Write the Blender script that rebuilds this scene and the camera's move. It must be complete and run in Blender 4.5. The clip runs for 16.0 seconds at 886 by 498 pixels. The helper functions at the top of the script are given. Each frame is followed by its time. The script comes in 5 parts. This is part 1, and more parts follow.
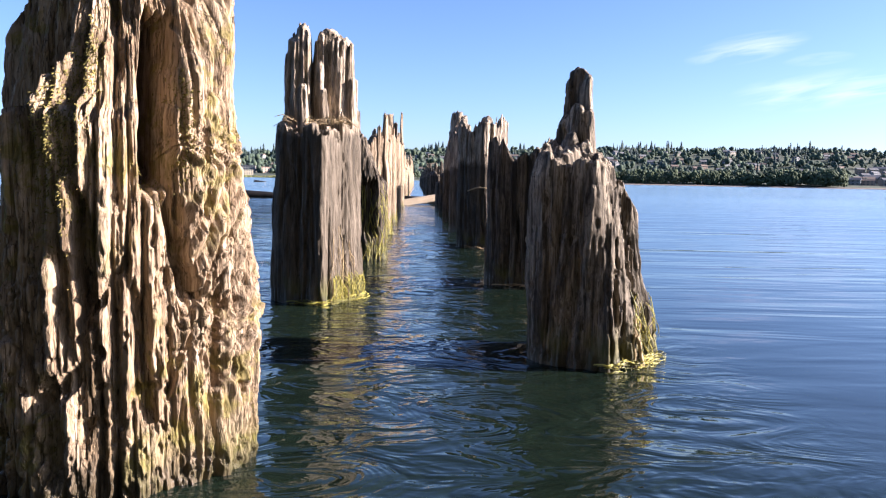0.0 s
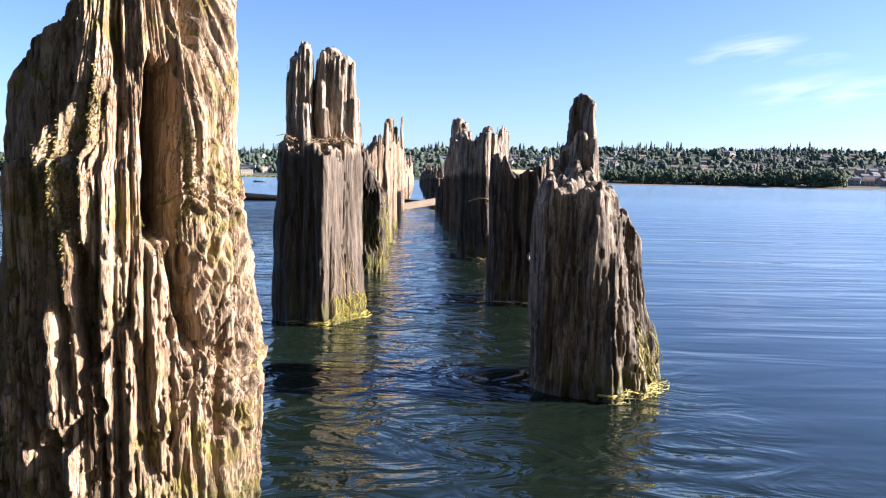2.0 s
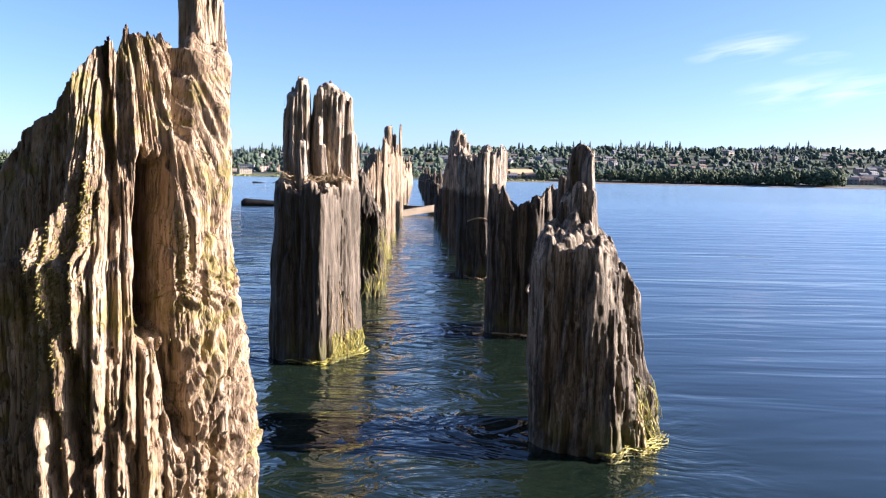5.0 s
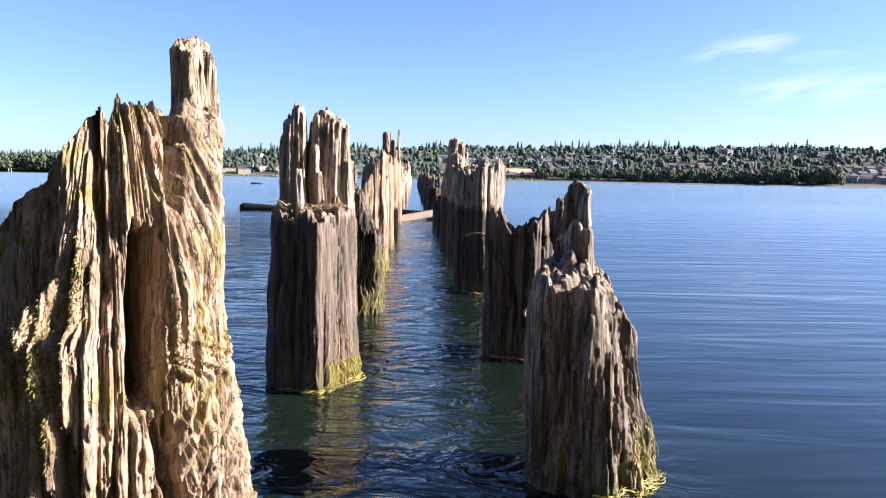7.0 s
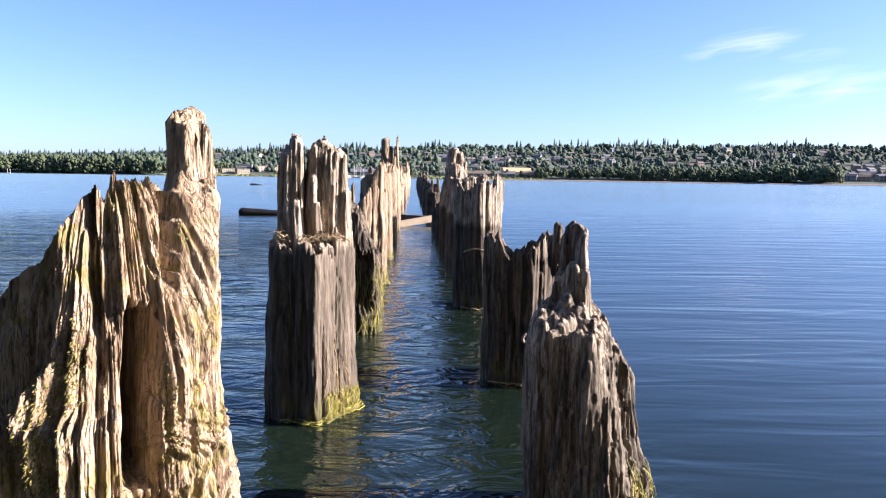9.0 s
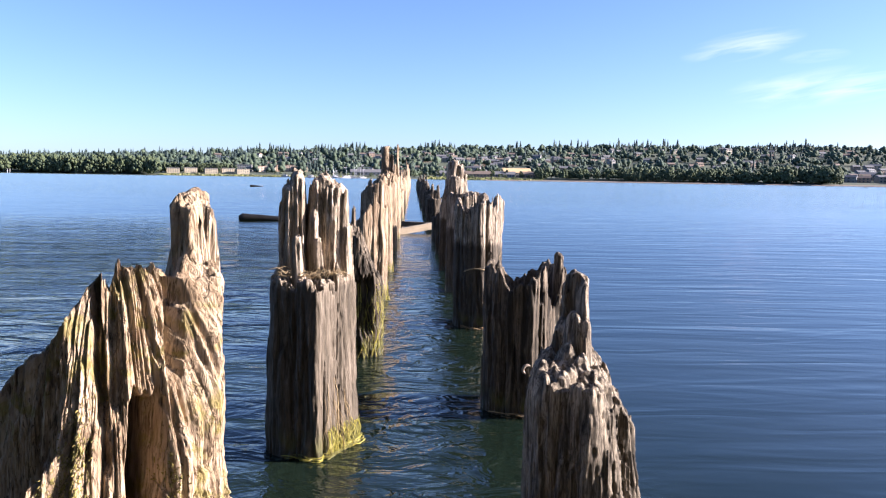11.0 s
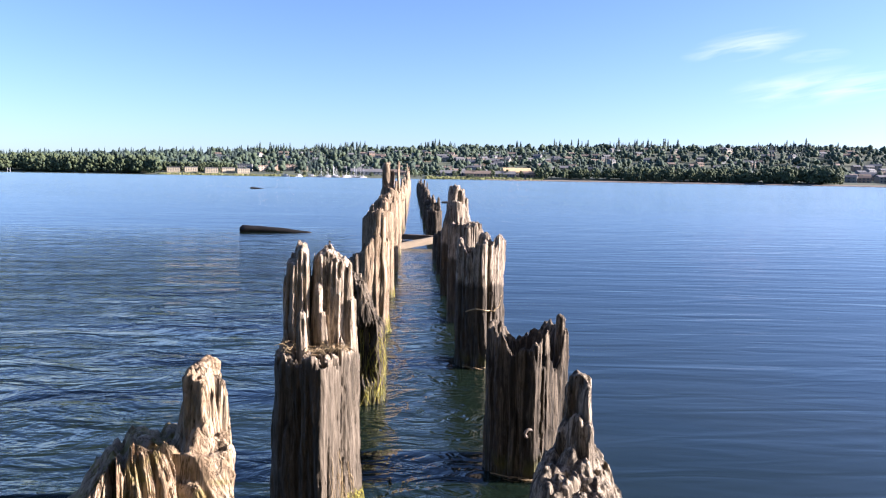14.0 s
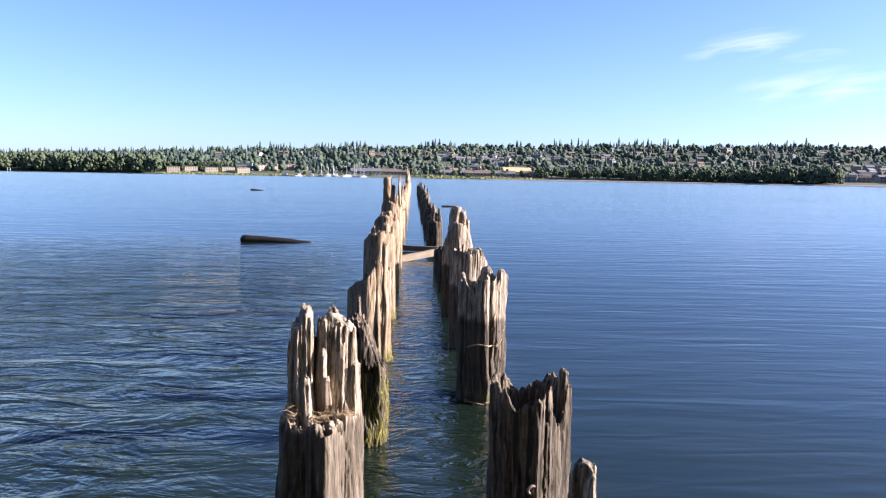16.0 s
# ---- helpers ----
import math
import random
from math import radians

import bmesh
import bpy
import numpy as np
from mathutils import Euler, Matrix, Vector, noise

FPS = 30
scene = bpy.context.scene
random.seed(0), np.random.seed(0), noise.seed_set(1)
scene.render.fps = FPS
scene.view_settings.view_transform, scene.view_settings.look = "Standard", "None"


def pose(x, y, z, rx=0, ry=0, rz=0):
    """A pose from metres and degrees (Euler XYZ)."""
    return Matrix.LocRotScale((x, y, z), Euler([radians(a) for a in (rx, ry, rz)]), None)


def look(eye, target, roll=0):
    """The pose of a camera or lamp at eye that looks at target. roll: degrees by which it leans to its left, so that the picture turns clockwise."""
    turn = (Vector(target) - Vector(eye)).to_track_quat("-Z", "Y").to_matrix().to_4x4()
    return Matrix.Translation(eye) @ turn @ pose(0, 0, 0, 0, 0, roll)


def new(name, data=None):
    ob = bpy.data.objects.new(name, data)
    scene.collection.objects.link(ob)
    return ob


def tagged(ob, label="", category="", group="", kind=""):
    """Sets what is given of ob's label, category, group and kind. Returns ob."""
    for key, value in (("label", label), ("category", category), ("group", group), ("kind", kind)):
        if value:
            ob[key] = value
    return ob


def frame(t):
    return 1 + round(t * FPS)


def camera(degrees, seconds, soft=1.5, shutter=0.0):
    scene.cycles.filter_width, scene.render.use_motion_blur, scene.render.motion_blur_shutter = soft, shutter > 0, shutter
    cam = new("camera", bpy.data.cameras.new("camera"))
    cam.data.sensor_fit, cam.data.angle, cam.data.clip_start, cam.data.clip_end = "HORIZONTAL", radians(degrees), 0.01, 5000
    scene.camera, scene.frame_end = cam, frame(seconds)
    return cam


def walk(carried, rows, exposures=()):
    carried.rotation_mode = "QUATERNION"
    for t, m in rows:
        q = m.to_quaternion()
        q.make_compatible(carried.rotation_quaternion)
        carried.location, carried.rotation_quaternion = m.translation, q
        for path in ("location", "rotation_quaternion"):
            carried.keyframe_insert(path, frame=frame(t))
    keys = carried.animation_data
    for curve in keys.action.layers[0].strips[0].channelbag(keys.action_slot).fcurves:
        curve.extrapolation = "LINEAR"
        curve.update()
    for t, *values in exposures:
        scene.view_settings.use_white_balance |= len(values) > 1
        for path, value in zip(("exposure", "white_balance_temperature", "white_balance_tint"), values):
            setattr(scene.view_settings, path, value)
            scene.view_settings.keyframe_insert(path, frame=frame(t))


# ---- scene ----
cam = camera(61.1, 16.0, soft=1.25)
METRES, EYE, TILT, LEAN, TURN = 1.0, 0.42, -5.2, -1.1, 0.0
ROWS = [
    (0.0, 0.0, 0.0, 0.0, 0.0, 0.0, -0.0),
    (0.5, -0.0029, 0.0021, 0.0152, -0.01, 0.01, -0.09),
    (1.0, -0.0048, 0.0036, 0.0313, -0.02, 0.0, -0.11),
    (1.5, -0.0066, 0.0058, 0.0491, -0.02, -0.0, -0.12),
    (2.0, -0.0076, 0.0081, 0.0672, -0.03, -0.01, -0.1),
    (2.5, -0.0084, 0.0108, 0.0862, -0.05, -0.01, -0.08),
    (3.0, -0.0084, 0.0128, 0.1057, -0.06, -0.02, -0.08),
    (3.5, -0.008, 0.0149, 0.1265, -0.07, -0.03, -0.06),
    (4.0, -0.0072, 0.0173, 0.1486, -0.09, -0.04, -0.05),
    (6.5, 0.0012, 0.0246, 0.2674, -0.15, -0.1, 0.01),
    (7.0, 0.0032, 0.0256, 0.2907, -0.17, -0.11, 0.1),
    (7.5, 0.0055, 0.0264, 0.315, -0.18, -0.12, 0.18),
    (8.0, 0.0075, 0.0263, 0.3409, -0.2, -0.13, 0.22),
    (8.5, 0.0086, 0.0254, 0.3675, -0.2, -0.14, 0.29),
    (9.0, 0.0084, 0.024, 0.3943, -0.22, -0.16, 0.29),
    (11.5, 0.0042, 0.0134, 0.5495, -0.24, -0.13, 0.18),
    (12.0, 0.003, 0.009, 0.5885, -0.24, -0.14, 0.15),
    (12.5, 0.0013, 0.0061, 0.6305, -0.24, -0.15, 0.13),
    (13.0, -0.0009, 0.0037, 0.6748, -0.24, -0.16, 0.16),
    (13.5, -0.0023, -0.0006, 0.7217, -0.23, -0.17, 0.15),
    (14.0, -0.0049, -0.0036, 0.77, -0.23, -0.18, 0.14),
    (14.5, -0.0077, -0.0048, 0.8218, -0.24, -0.19, 0.09),
    (15.0, -0.0091, -0.0081, 0.8775, -0.23, -0.21, 0.1),
    (15.5, -0.0121, -0.0129, 0.9355, -0.22, -0.21, 0.13),
    (16.0, -0.0179, -0.0093, 0.9952, -0.23, -0.23, 0.11),
]
walk(cam, [(t, pose(0, 0, EYE, TILT, LEAN, TURN) @ pose(METRES * x, METRES * y, METRES * z, 90 + pitch, roll, yaw)) for t, x, y, z, yaw, pitch, roll in ROWS],
     [(0.0, 2.10, 5350, 24), (16.0, 2.10, 5350, 24)])

# ---- world, sun, exposure ----
SUN_EL, SUN_AZ = 20.0, 89.0     # degrees; azimuth clockwise from +y
world = bpy.data.worlds.new("world")
scene.world = world
world.use_nodes = True
SKY_STRENGTH = 0.050


def link(nt, a, b):
    nt.links.new(a, b)


def nd(nt, kind):
    return nt.nodes.new(kind)


def mathn(nt, op, a, b=None, clamp=False):
    n = nd(nt, "ShaderNodeMath")
    n.operation, n.use_clamp = op, clamp
    for i, v in enumerate((a, b)):
        if v is None:
            continue
        if isinstance(v, (int, float)):
            n.inputs[i].default_value = v
        else:
            link(nt, v, n.inputs[i])
    return n.outputs[0]


def build_world():
    nt = world.node_tree
    nt.nodes.clear()
    out = nd(nt, "ShaderNodeOutputWorld")
    bg = nd(nt, "ShaderNodeBackground")
    sky = nd(nt, "ShaderNodeTexSky")
    sky.sky_type, sky.sun_disc = "NISHITA", False
    sky.sun_elevation, sky.sun_rotation = radians(SUN_EL), radians(SUN_AZ)
    sky.altitude, sky.air_density, sky.dust_density, sky.ozone_density = 0, 0.78, 0.7, 2.2
    # thin wisps of cirrus, one family of streaks in one part of the sky
    co = nd(nt, "ShaderNodeTexCoord")
    sep = nd(nt, "ShaderNodeSeparateXYZ")
    link(nt, co.outputs["Generated"], sep.inputs[0])
    az = mathn(nt, "DIVIDE", sep.outputs[0], mathn(nt, "MAXIMUM", sep.outputs[1], 0.05))
    el = mathn(nt, "DIVIDE", sep.outputs[2], mathn(nt, "MAXIMUM", sep.outputs[1], 0.05))
    total = None
    for a0, e0, wa, we, slope, amount in ((0.395, 0.180, 0.085, 0.020, 0.20, 0.30), (0.50, 0.128, 0.13, 0.028, 0.10, 0.24), (0.49, 0.168, 0.050, 0.009, 0.12, 0.18)):
        da = mathn(nt, "SUBTRACT", az, a0)
        de = mathn(nt, "SUBTRACT", mathn(nt, "SUBTRACT", el, e0), mathn(nt, "MULTIPLY", da, slope))
        d = mathn(nt, "ADD", mathn(nt, "POWER", mathn(nt, "ABSOLUTE", mathn(nt, "DIVIDE", da, wa)), 2.0),
                  mathn(nt, "POWER", mathn(nt, "ABSOLUTE", mathn(nt, "DIVIDE", de, we)), 2.0))
        m = mathn(nt, "MULTIPLY", mathn(nt, "SUBTRACT", 1.0, d, clamp=True), amount)
        total = m if total is None else mathn(nt, "ADD", total, m)
    comb = nd(nt, "ShaderNodeCombineXYZ")
    link(nt, mathn(nt, "SUBTRACT", mathn(nt, "MULTIPLY", az, 14.0), mathn(nt, "MULTIPLY", el, 22.0)), comb.inputs[0])
    link(nt, mathn(nt, "SUBTRACT", mathn(nt, "MULTIPLY", el, 75.0), mathn(nt, "MULTIPLY", az, 12.0)), comb.inputs[1])
    nz = nd(nt, "ShaderNodeTexNoise")
    nz.inputs["Scale"].default_value, nz.inputs["Detail"].default_value, nz.inputs["Distortion"].default_value = 1.0, 6.0, 0.6
    link(nt, comb.outputs[0], nz.inputs["Vector"])
    streak = mathn(nt, "MULTIPLY", mathn(nt, "SUBTRACT", nz.outputs["Fac"], 0.38, clamp=True), 3.2)
    fac = mathn(nt, "MULTIPLY", total, streak, clamp=True)
    mix = nd(nt, "ShaderNodeMix")
    mix.data_type = "RGBA"
    link(nt, fac, mix.inputs[0])
    link(nt, sky.outputs[0], mix.inputs[6])
    mix.inputs[7].default_value = (10.0, 8.8, 8.8, 1)
    link(nt, mix.outputs[2], bg.inputs["Color"])
    bg.inputs["Strength"].default_value = SKY_STRENGTH
    link(nt, bg.outputs[0], out.inputs["Surface"])


build_world()
sun = new("sun", bpy.data.lights.new("sun", "SUN"))
sun.data.energy, sun.data.angle, sun.data.color = 5.0, radians(0.55), (1.0, 0.83, 0.60)
sa, se = radians(SUN_AZ), radians(SUN_EL)
sun.matrix_world = look((0, 0, 0), (-math.sin(sa) * math.cos(se), -math.cos(sa) * math.cos(se), -math.sin(se)))


# ---- materials ----
def material(name):
    m = bpy.data.materials.new(name)
    m.use_nodes = True
    return m, m.node_tree, m.node_tree.nodes["Principled BSDF"]


def ramp(nt, fac, stops):
    r = nd(nt, "ShaderNodeValToRGB")
    while len(r.color_ramp.elements) < len(stops):
        r.color_ramp.elements.new(0.5)
    for e, (p, c) in zip(r.color_ramp.elements, stops):
        e.position, e.color = p, (*c, 1)
    link(nt, fac, r.inputs[0])
    return r.outputs[0]


def mixc(nt, fac, a, b, blend="MIX"):
    n = nd(nt, "ShaderNodeMix")
    n.data_type, n.blend_type = "RGBA", blend
    for i, v in ((0, fac), (6, a), (7, b)):
        if isinstance(v, (int, float)):
            n.inputs[i].default_value = v
        elif isinstance(v, tuple):
            n.inputs[i].default_value = (*v, 1)
        else:
            link(nt, v, n.inputs[i])
    return n.outputs[2]


def noisen(nt, vec, scale, detail=4.0, rough=0.55, dist=0.0, stretch=None):
    if stretch:
        mp = nd(nt, "ShaderNodeMapping")
        mp.inputs["Scale"].default_value = stretch
        link(nt, vec, mp.inputs["Vector"])
        vec = mp.outputs[0]
    n = nd(nt, "ShaderNodeTexNoise")
    n.inputs["Scale"].default_value, n.inputs["Detail"].default_value = scale, detail
    n.inputs["Roughness"].default_value, n.inputs["Distortion"].default_value = rough, dist
    link(nt, vec, n.inputs["Vector"])
    return n.outputs["Fac"]


def smooth(nt, v, lo, hi):
    n = nd(nt, "ShaderNodeMapRange")
    n.interpolation_type = "SMOOTHSTEP"
    n.inputs["From Min"].default_value, n.inputs["From Max"].default_value = lo, hi
    link(nt, v, n.inputs["Value"])
    return n.outputs[0]


def bump(nt, bsdf, height, strength, dist):
    b = nd(nt, "ShaderNodeBump")
    b.inputs["Strength"].default_value, b.inputs["Distance"].default_value = strength, dist
    link(nt, height, b.inputs["Height"])
    link(nt, b.outputs[0], bsdf.inputs["Normal"])


def wood(name, pale, mid, dark, stain_z, stain_shade_amount, wet_z, moss=0.0, grain=1.0, torn_amount=0.5, pit_shade=0.0, relief=0.0025):
    """Weathered pile wood: pale and silvery up high, stained brown and darkened for shade below stain_z, wet below
    wet_z (metres over the water).
    """
    m, nt, b = material(name)
    co = nd(nt, "ShaderNodeTexCoord").outputs["Object"]
    sep = nd(nt, "ShaderNodeSeparateXYZ")
    link(nt, co, sep.inputs[0])
    z = sep.outputs[2]
    long_grain = noisen(nt, co, 1.0, 7, 0.68, 0.5, (55 * grain, 55 * grain, 4))
    fine = noisen(nt, co, 1.0, 5, 0.7, 0.2, (230, 230, 12))
    torn = noisen(nt, co, 1.0, 6, 0.7, 0.8, (60, 60, 22))
    patch = noisen(nt, co, 9.0, 4, 0.6, 0.3)
    blot = noisen(nt, co, 1.0, 5, 0.65, 0.8, (18, 18, 7))
    crack = noisen(nt, co, 1.0, 3, 0.6, 0.3, (95 * grain, 95 * grain, 3.2))
    col = ramp(nt, long_grain, [(0.32, dark), (0.45, mid), (0.58, pale), (0.75, tuple(min(1, c * 1.12) for c in pale))])
    col = mixc(nt, mathn(nt, "MULTIPLY", smooth(nt, fine, 0.54, 0.38), 0.55), col, tuple(c * 0.5 for c in mid))
    col = mixc(nt, mathn(nt, "MULTIPLY", smooth(nt, blot, 0.48, 0.66), 0.55), col, tuple(c * 0.85 for c in mid))
    col = mixc(nt, mathn(nt, "MULTIPLY", smooth(nt, torn, 0.44, 0.34), 0.6), col, dark)
    # shade of the cavities put into the colour as dark spots, with matching relief
    if pit_shade:
        hole = noisen(nt, co, 1.0, 5, 0.65, 1.0, (42, 42, 13))
        col = mixc(nt, mathn(nt, "MULTIPLY", smooth(nt, hole, 0.45, 0.36), pit_shade), col, tuple(c * 0.55 for c in dark))
        torn = mathn(nt, "ADD", torn, mathn(nt, "MULTIPLY", smooth(nt, hole, 0.34, 0.5), 0.8))
    slit = smooth(nt, mathn(nt, "ABSOLUTE", mathn(nt, "SUBTRACT", crack, 0.47)), 0.018, 0.004)
    col = mixc(nt, mathn(nt, "MULTIPLY", slit, 0.75), col, tuple(c * 0.35 for c in dark))
    # tide stain with an uneven edge, deepened to paint in the shaded sides
    edge = mathn(nt, "ADD", z, mathn(nt, "MULTIPLY", mathn(nt, "SUBTRACT", patch, 0.5), 0.10))
    stain_shade = mathn(nt, "MULTIPLY", smooth(nt, edge, stain_z + 0.02, stain_z - 0.03), stain_shade_amount)
    col = mixc(nt, stain_shade, col, ramp(nt, long_grain, [(0.3, tuple(c * 0.4 for c in dark)), (0.6, tuple(0.27 * c for c in mid)), (0.8, tuple(0.5 * c for c in mid))]))
    if moss:
        spots = noisen(nt, co, 26.0, 5, 0.65, 0.5)
        area = noisen(nt, co, 5.0, 2, 0.5)
        mask = mathn(nt, "MULTIPLY", mathn(nt, "MULTIPLY", smooth(nt, spots, 0.48, 0.62), smooth(nt, area, 0.40, 0.54)), moss)
        col = mixc(nt, mask, col, ramp(nt, fine, [(0.3, (0.10, 0.09, 0.016)), (0.7, (0.30, 0.25, 0.05))]))
    algae = mathn(nt, "MULTIPLY", smooth(nt, edge, wet_z + 0.10, wet_z), smooth(nt, patch, 0.40, 0.6))
    col = mixc(nt, mathn(nt, "MULTIPLY", algae, 0.6), col, (0.10, 0.105, 0.02))
    wet = smooth(nt, edge, wet_z + 0.03, wet_z - 0.015)
    col = mixc(nt, mathn(nt, "MULTIPLY", wet, 0.65), col, (0.03, 0.028, 0.017))
    link(nt, col, b.inputs["Base Color"])
    rough = nd(nt, "ShaderNodeMapRange")
    rough.inputs["To Min"].default_value, rough.inputs["To Max"].default_value = 0.85, 0.35
    link(nt, wet, rough.inputs["Value"])
    link(nt, rough.outputs[0], b.inputs["Roughness"])
    b.inputs["Specular IOR Level"].default_value = 0.25
    h = mathn(nt, "ADD", mathn(nt, "ADD", mathn(nt, "MULTIPLY", long_grain, 0.8), mathn(nt, "MULTIPLY", torn, torn_amount)), mathn(nt, "SUBTRACT", mathn(nt, "MULTIPLY", fine, 0.35), mathn(nt, "MULTIPLY", slit, 0.30)))
    bump(nt, b, h, 1.0, relief)
    return m


wood_near = wood("wood_near", (0.50, 0.39, 0.265), (0.345, 0.25, 0.155), (0.105, 0.072, 0.04), 0.40, 0.18, 0.02, moss=0.7, grain=0.8, torn_amount=1.2, pit_shade=0.5, relief=0.0035)
wood_shelf = wood("wood_shelf", (0.56, 0.465, 0.355), (0.25, 0.203, 0.143), (0.048, 0.039, 0.028), 0.585, 0.80, 0.03, relief=0.0035)
# wood_spire and wood_dark: low mid tones paint in the posts' shaded fronts
wood_spire = wood("wood_spire", (0.41, 0.345, 0.255), (0.106, 0.087, 0.063), (0.024, 0.020, 0.014), 0.43, 0.40, 0.03, torn_amount=0.9, relief=0.0035)
wood_grey = wood("wood_grey", (0.49, 0.415, 0.32), (0.18, 0.148, 0.11), (0.036, 0.03, 0.021), 0.53, 0.86, 0.03, torn_amount=0.7)
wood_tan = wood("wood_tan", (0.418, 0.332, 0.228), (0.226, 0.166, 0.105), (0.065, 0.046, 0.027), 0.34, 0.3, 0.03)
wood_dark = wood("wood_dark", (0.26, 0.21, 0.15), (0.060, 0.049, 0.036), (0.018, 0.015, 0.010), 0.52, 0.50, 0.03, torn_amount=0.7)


def plain(name, a, b_, scale, rough=0.7, metal=0.0, relief=0.0, stretch=None, island=False):
    m, nt, b = material(name)
    co = nd(nt, "ShaderNodeTexCoord").outputs["Object"]
    f = noisen(nt, co, scale, 5, 0.6, 0.2, stretch)
    if island:
        g = nd(nt, "ShaderNodeNewGeometry").outputs["Random Per Island"]
        f = mathn(nt, "ADD", mathn(nt, "MULTIPLY", f, 0.5), mathn(nt, "MULTIPLY", g, 0.5))
    link(nt, ramp(nt, f, [(0.3, a), (0.7, b_)]), b.inputs["Base Color"])
    b.inputs["Roughness"].default_value, b.inputs["Metallic"].default_value = rough, metal
    if relief:
        bump(nt, b, f, 0.6, relief)
    return m


weed_mat = plain("weed", (0.10, 0.095, 0.014), (0.46, 0.41, 0.06), 40, 0.5, island=True)
root_mat = plain("rootlets", (0.20, 0.14, 0.07), (0.40, 0.31, 0.17), 60, 0.8, island=True)
moss_mat = plain("moss", (0.11, 0.095, 0.022), (0.30, 0.25, 0.065), 60, 0.95, island=True)
plank_mat = plain("plank", (0.22, 0.175, 0.115), (0.34, 0.275, 0.19), 1, 0.8, relief=0.004, stretch=(3, 60, 60))
# the same plank darkened: the rear beam's shaded face put into the colour
plank_shaded = plain("plank_shaded", (0.05, 0.038, 0.028), (0.10, 0.075, 0.052), 1, 0.7, relief=0.004, stretch=(3, 60, 60))
log_mat = plain("wet_log", (0.005, 0.004, 0.003), (0.013, 0.010, 0.007), 9, 0.6, relief=0.01, stretch=(1, 6, 6))
# bluish, low-contrast conifer and broadleaf: distance haze put into the colour
conifer_mat = plain("conifer", (0.020, 0.036, 0.033), (0.036, 0.058, 0.050), 0.4, 0.9, island=True)
leaf_mat = plain("broadleaf", (0.026, 0.046, 0.034), (0.060, 0.085, 0.048), 0.4, 0.9, island=True)
poplar_mat = plain("cottonwood", (0.030, 0.048, 0.024), (0.072, 0.092, 0.036), 0.4, 0.9, island=True)
trunk_mat = plain("bark", (0.07, 0.05, 0.035), (0.13, 0.1, 0.07), 2, 0.9)
land_mat = plain("grassy_land", (0.035, 0.05, 0.03), (0.085, 0.10, 0.055), 0.03, 0.95)
sand_mat = plain("beach_sand", (0.14, 0.105, 0.078), (0.23, 0.18, 0.135), 0.2, 0.95)
grass_mat = plain("shore_grass", (0.10, 0.12, 0.035), (0.19, 0.19, 0.065), 0.3, 0.9, island=True)


